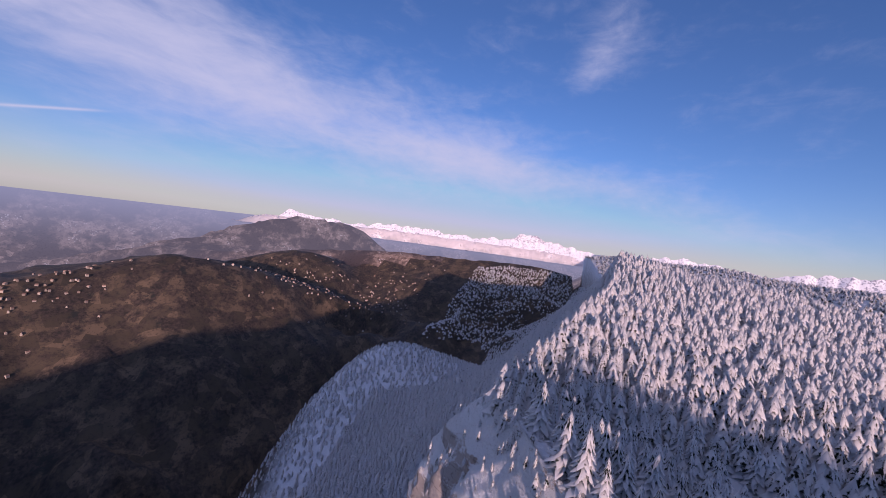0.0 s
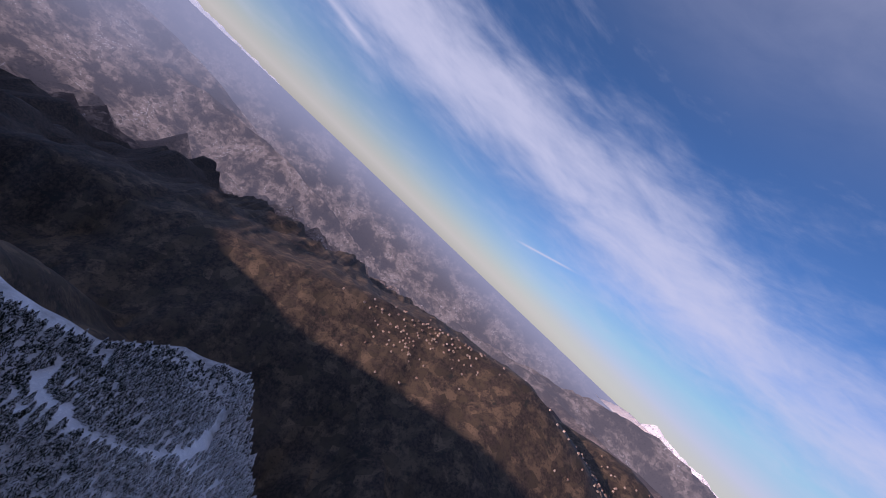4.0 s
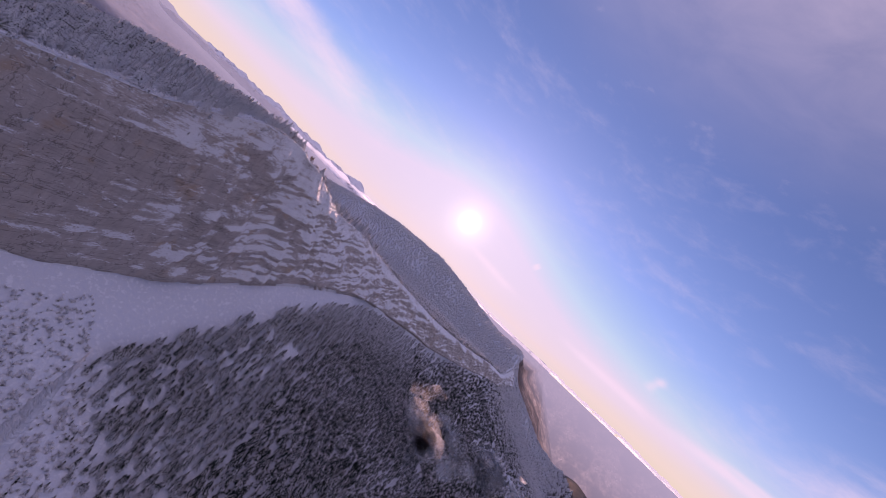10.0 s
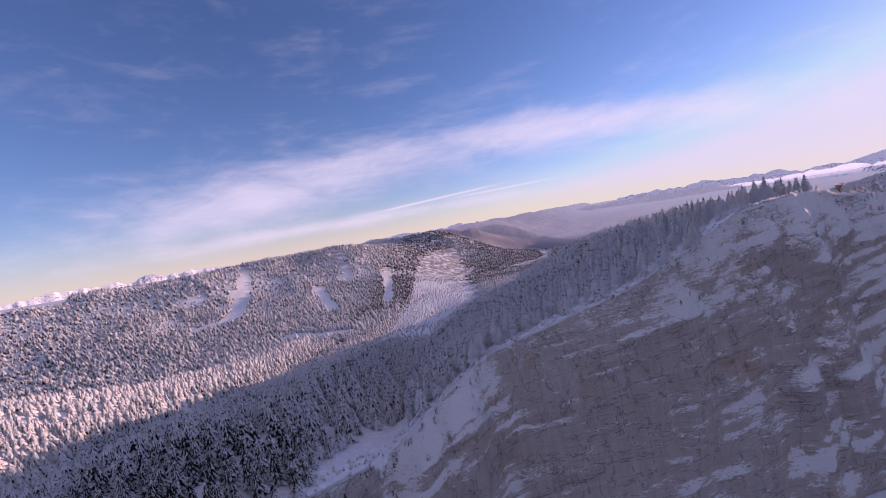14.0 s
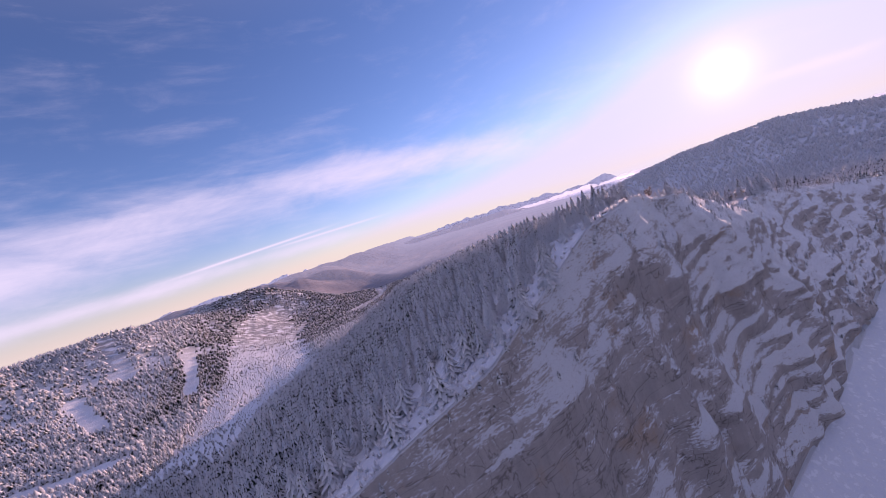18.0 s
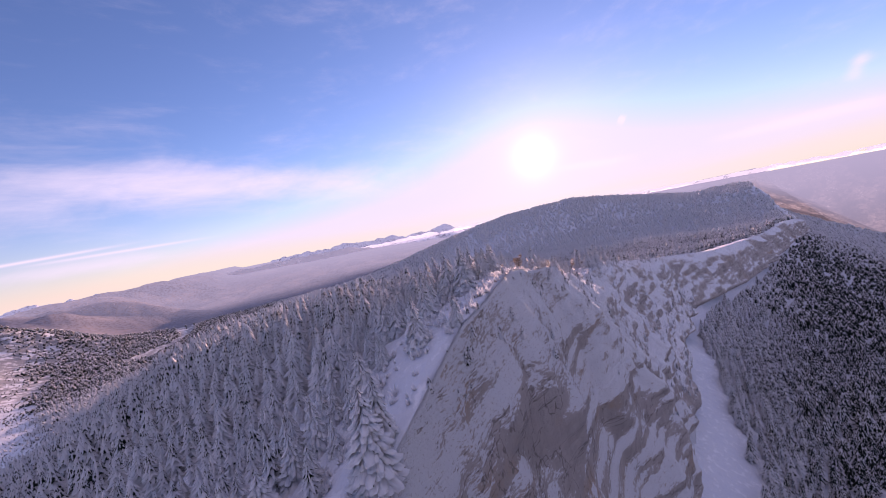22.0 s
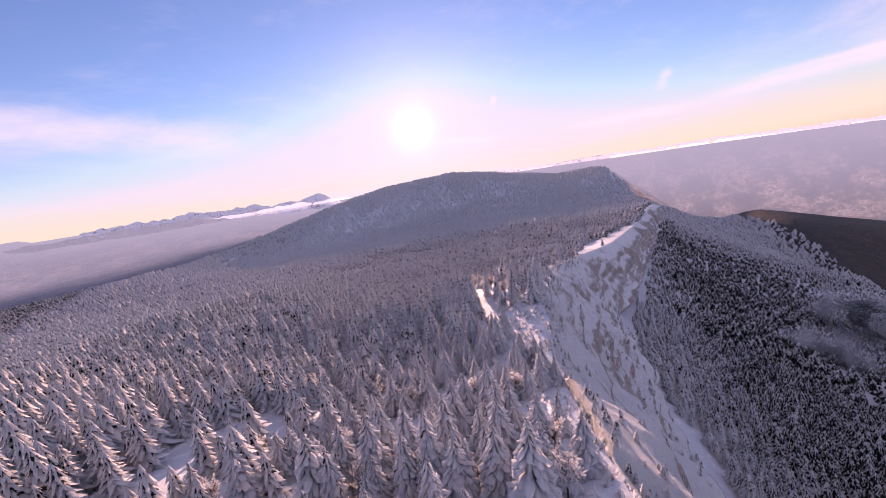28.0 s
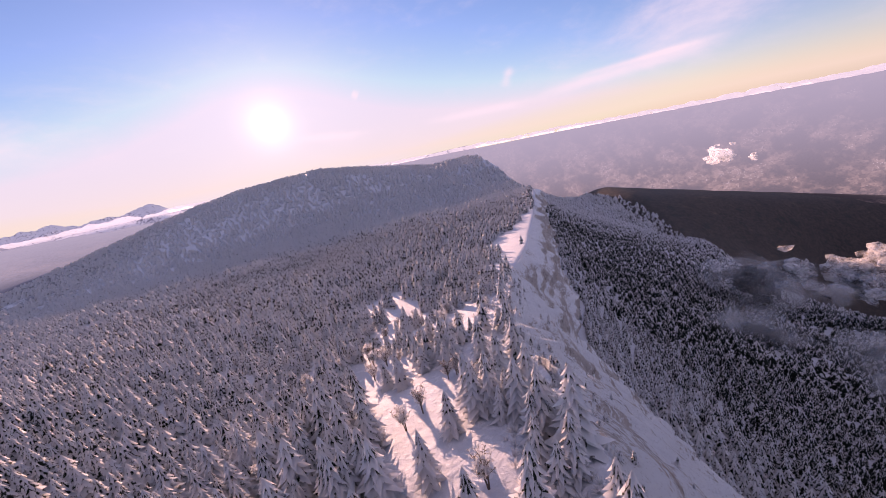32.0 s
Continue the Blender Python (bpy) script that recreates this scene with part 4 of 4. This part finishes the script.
# ---- far ranges and low clouds ----
def cloud_material(name, colour, see, low, high, scale, glow=0.0):
    m, n, l, b = material(name)
    out = n["Material Output"]
    geo = n.new("ShaderNodeNewGeometry")
    n.remove(b)
    dif, thru, mix, clear, last = n.new("ShaderNodeBsdfDiffuse"), n.new("ShaderNodeBsdfTranslucent"), n.new("ShaderNodeMixShader"), n.new("ShaderNodeBsdfTransparent"), n.new("ShaderNodeMixShader")
    dif.inputs["Color"].default_value = thru.inputs["Color"].default_value = (*colour, 1)
    mix.inputs[0].default_value = 0.65
    l.new(dif.outputs[0], mix.inputs[1])
    l.new(thru.outputs[0], mix.inputs[2])
    l.new(step_of(n, l, noise_node(n, l, scale, 6, 0.65, geo.outputs["Position"]), low, high, 0.0, see), last.inputs[0])
    body = mix.outputs[0]
    # emission puts sunlight into the far clouds, which give off none themselves
    if glow:
        shine, total = n.new("ShaderNodeEmission"), n.new("ShaderNodeAddShader")
        shine.inputs["Color"].default_value, shine.inputs["Strength"].default_value = (1.0, 0.9, 0.84, 1), glow
        l.new(body, total.inputs[0])
        l.new(shine.outputs[0], total.inputs[1])
        body = total.outputs[0]
    l.new(clear.outputs[0], last.inputs[1])
    l.new(body, last.inputs[2])
    l.new(last.outputs[0], out.inputs["Surface"])
    return m


def range_material():
    m, n, l, b = material("alpine_range")
    geo = n.new("ShaderNodeNewGeometry")
    nrm = n.new("ShaderNodeSeparateXYZ")
    l.new(geo.outputs["Normal"], nrm.inputs[0])
    f = noise_node(n, l, 0.06, 6, 0.65, geo.outputs["Position"])
    snowy = step_of(n, l, sums(n, l, "ADD", f, sums(n, l, "MULTIPLY", nrm.outputs["Z"], 0.25)), 0.52, 0.66)
    l.new(mixed(n, l, snowy, (0.20, 0.20, 0.25), (0.78, 0.77, 0.80)), b.inputs["Base Color"])
    b.inputs["Roughness"].default_value = 0.9
    # a faint lilac glow is painted in; the slopes give off none
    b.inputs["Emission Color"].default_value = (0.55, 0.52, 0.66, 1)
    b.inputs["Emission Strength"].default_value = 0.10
    return m


MAT_RANGE = range_material()


def mountain_range(az0, az1, reach, crest, jag, seed, label, mat=MAT_RANGE):
    """A far range from yaw az0 to az1 in degrees, with crest and jags in degrees above the level."""
    a = np.radians(np.linspace(az0, az1, max(40, int(abs(az1 - az0) * 9))))
    v = np.linspace(0, 1, 9)
    A, V = np.meshgrid(a, v)
    s = A * 57.3
    fade = smooth(0, 0.12, (A - a[0]) / (a[-1] - a[0])) * smooth(1, 0.88, (A - a[0]) / (a[-1] - a[0]))
    peak = crest + jag * (2.2 * fbm(s / 9, s * 0, 2, seed) + 1.6 * np.abs(fbm(s / 2.1, s * 0, 4, seed + 3)))
    low = -2.2
    elev = low + (peak - low) * (V ** 0.8) * np.clip(fade * 1.4, 0, 1) + 0.22 * jag * fbm(s / 0.9, V * 6, 3, seed + 7) * V * (1 - V) * 4
    r = reach - 160 * (1 - V) + 60 * fbm(s / 1.5, V * 3, 3, seed + 11)
    x, y = CENTRE[0] - np.sin(A) * r, CENTRE[1] + np.cos(A) * r
    z = CENTRE[2] + np.tan(np.radians(elev)) * r
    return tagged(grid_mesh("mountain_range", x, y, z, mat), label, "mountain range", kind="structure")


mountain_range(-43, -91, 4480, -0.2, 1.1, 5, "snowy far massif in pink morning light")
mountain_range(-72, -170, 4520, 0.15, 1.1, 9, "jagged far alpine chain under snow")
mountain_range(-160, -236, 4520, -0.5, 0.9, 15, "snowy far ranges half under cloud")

MAT_SEA = cloud_material("cloud_sea", (0.86, 0.82, 0.82), 1.0, 0.30, 0.42, 0.01)
MAT_HORIZON = cloud_material("horizon_cloud", (0.88, 0.85, 0.84), 1.0, 0.30, 0.42, 0.01, 0.32)
MAT_FAR_PUFF = cloud_material("far_puff", (0.92, 0.9, 0.9), 0.5, 0.36, 0.62, 0.04, 0.2)
MAT_PUFF = cloud_material("puff", (0.93, 0.92, 0.93), 0.5, 0.34, 0.66, 0.09)
MAT_WISP = cloud_material("mist", (0.90, 0.90, 0.93), 0.22, 0.36, 0.70, 0.03)


def cloud_bank(az0, az1, reach, top, deep, seed, label, mat):
    a = np.radians(np.linspace(az0, az1, int(abs(az1 - az0) * 8)))
    v = np.linspace(0, 1, 12)
    A, V = np.meshgrid(a, v)
    s = A * 57.3
    ends = smooth(0, 0.08, (A - a[0]) / (a[-1] - a[0])) * smooth(1, 0.92, (A - a[0]) / (a[-1] - a[0]))
    bumps = 0.7 * np.abs(fbm(s / 1.3, s * 0, 4, seed)) + 0.35 * fbm(s / 6, s * 0, 2, seed + 2)
    elev = top - deep + (deep * ends + bumps) * np.sin(V * 2.2) + 0.10 * fbm(s / 0.5, V * 5, 3, seed + 5)
    r = reach + 130 * V + 25 * fbm(s / 0.8, V * 4, 3, seed + 9)
    return tagged(grid_mesh("cloud_bank", CENTRE[0] - np.sin(A) * r, CENTRE[1] + np.cos(A) * r, CENTRE[2] + np.tan(np.radians(elev)) * r, mat), label, "cloud", kind="structure")


cloud_bank(20, 152, 4380, -1.05, 0.42, 3, "line of bright cloud tops on the horizon", MAT_HORIZON)
cloud_bank(140, 200, 4300, -0.75, 0.8, 13, "pink cloud bank over the far ranges", MAT_SEA)
cloud_bank(-40, -90, 4300, -0.9, 1.3, 23, "pink cloud bank below the snowy massif", MAT_SEA)
cloud_bank(-95, -180, 4350, -0.8, 1.0, 33, "grey cloud bank under the alpine chain", MAT_SEA)


def puff(centre, size, seed, count, mat, label, wide=1.0, flat=0.6, billows=5):
    """A small cloud: billows of many thin shreds, loose at the rim."""
    r = np.random.default_rng(seed)
    heart = [Vector((r.normal(0, 0.30) * wide, r.normal(0, 0.26), r.uniform(-0.05, 0.42) * flat)) * size for _ in range(billows)]
    girth = [r.uniform(0.17, 0.30) * size for _ in range(billows)]
    bm = bmesh.new()
    for k in range(count):
        h = k % billows
        way_out = Vector((r.normal(), r.normal(), r.normal() * 0.85)).normalized()
        p = heart[h] + way_out * girth[h] * r.uniform(0.1, 1.0) ** 0.6 * (1.0 if r.uniform() < 0.8 else r.uniform(1.1, 1.8))
        rad = size * r.uniform(0.05, 0.12) * (1.0 if count > 40 else 1.9)
        bmesh.ops.create_icosphere(bm, subdivisions=1, radius=rad, matrix=Matrix.Translation(p) @ Matrix.Diagonal((r.uniform(0.8, 1.7), r.uniform(0.8, 1.7), r.uniform(0.5, 1.0), 1)))
    for v in bm.verts:
        v.co += noise.noise_vector(v.co * (9.0 / size)) * size * 0.05 + noise.noise_vector(v.co * (24.0 / size)) * size * 0.025
    me = bpy.data.meshes.new("cloud")
    bm.to_mesh(me)
    bm.free()
    me.polygons.foreach_set("use_smooth", np.ones(len(me.polygons), bool))
    me.materials.append(mat)
    ob = new("cloud", me)
    ob.location = centre
    return tagged(ob, label, "cloud", kind="structure")


puff((-935, 165, -238), 66, 1, 220, MAT_PUFF, "small white cloud hanging on the forested slope", 0.8, 1.3, 9)
puff((-2390, 1005, -305), 120, 2, 150, MAT_FAR_PUFF, "small white cloud over the plain", 1.6, 0.4, 6)
puff((-2330, 915, -300), 44, 3, 60, MAT_FAR_PUFF, "shred of white cloud over the plain", 1.4, 0.4, 3)
puff((-2430, 1190, -345), 52, 4, 70, MAT_FAR_PUFF, "shred of white cloud over the plain", 1.6, 0.4, 3)
puff((-811, 6, -215), 90, 5, 34, MAT_WISP, "thin mist over the forest", 1.6, 0.8, 5)
puff((-640, -50, -165), 80, 6, 30, MAT_WISP, "thin mist over the forest", 1.2, 0.9, 5)
puff((-960, 70, -240), 100, 7, 34, MAT_WISP, "thin mist over the forest", 1.8, 0.5, 5)


# ---- villages on the sunny hills and in the valley ----
def plain_material(name, a, b, rough):
    m, n, l, bsdf = material(name)
    geo = n.new("ShaderNodeNewGeometry")
    l.new(mixed(n, l, geo.outputs["Random Per Island"], a, b), bsdf.inputs["Base Color"])
    bsdf.inputs["Roughness"].default_value = rough
    return m


MAT_WALL = plain_material("house_wall", (0.22, 0.17, 0.14), (0.46, 0.40, 0.34), 0.85)
MAT_ROOF = plain_material("house_roof", (0.16, 0.09, 0.07), (0.34, 0.22, 0.17), 0.8)


def village(x, y, spread, count, seed, label):
    """Gabled houses in one loose cluster."""
    r = np.random.default_rng(seed)
    verts, walls, roofs = [], [], []
    hx, hy = x + r.normal(0, spread, count) * 1.5, y + r.normal(0, spread, count)
    hz, _ = terrain(hx, hy - rim(hx)[0])
    hx, hy, hz = drawn_in(hx, hy, hz)
    for k in range(count):
        a, w, d, h = r.uniform(0, 3.14), r.uniform(2.2, 3.8), r.uniform(2.6, 5), r.uniform(2, 3.6)
        c, s = math.cos(a), math.sin(a)
        b = len(verts)
        for px, py, pz in ((-w, -d, -3), (w, -d, -3), (w, d, -3), (-w, d, -3), (-w, -d, h), (w, -d, h), (w, d, h), (-w, d, h), (0, -d, h + 3), (0, d, h + 3)):
            verts.append((hx[k] + px * c - py * s, hy[k] + px * s + py * c, hz[k] + pz))
        walls += [(b, b + 1, b + 5, b + 4), (b + 1, b + 2, b + 6, b + 5), (b + 2, b + 3, b + 7, b + 6), (b + 3, b, b + 4, b + 7), (b + 4, b + 5, b + 8), (b + 6, b + 7, b + 9)]
        roofs += [(b + 5, b + 6, b + 9, b + 8), (b + 7, b + 4, b + 8, b + 9)]
    me = bpy.data.meshes.new("village_houses")
    me.from_pydata(verts, [], walls + roofs)
    me.materials.append(MAT_WALL)
    me.materials.append(MAT_ROOF)
    me.polygons.foreach_set("material_index", np.array([0] * len(walls) + [1] * len(roofs)))
    return tagged(new("village_houses", me), label, "houses", kind="stuff")


village(373, 1578, 85, 90, 1, "pale houses of a village on the brown hill")
village(627, 1597, 60, 45, 2, "pale houses of a hamlet on the brown hill")
village(1512, 1418, 110, 200, 3, "pale houses of a town in the valley")
village(1896, 1098, 150, 160, 4, "pale houses of a village on the far slope")
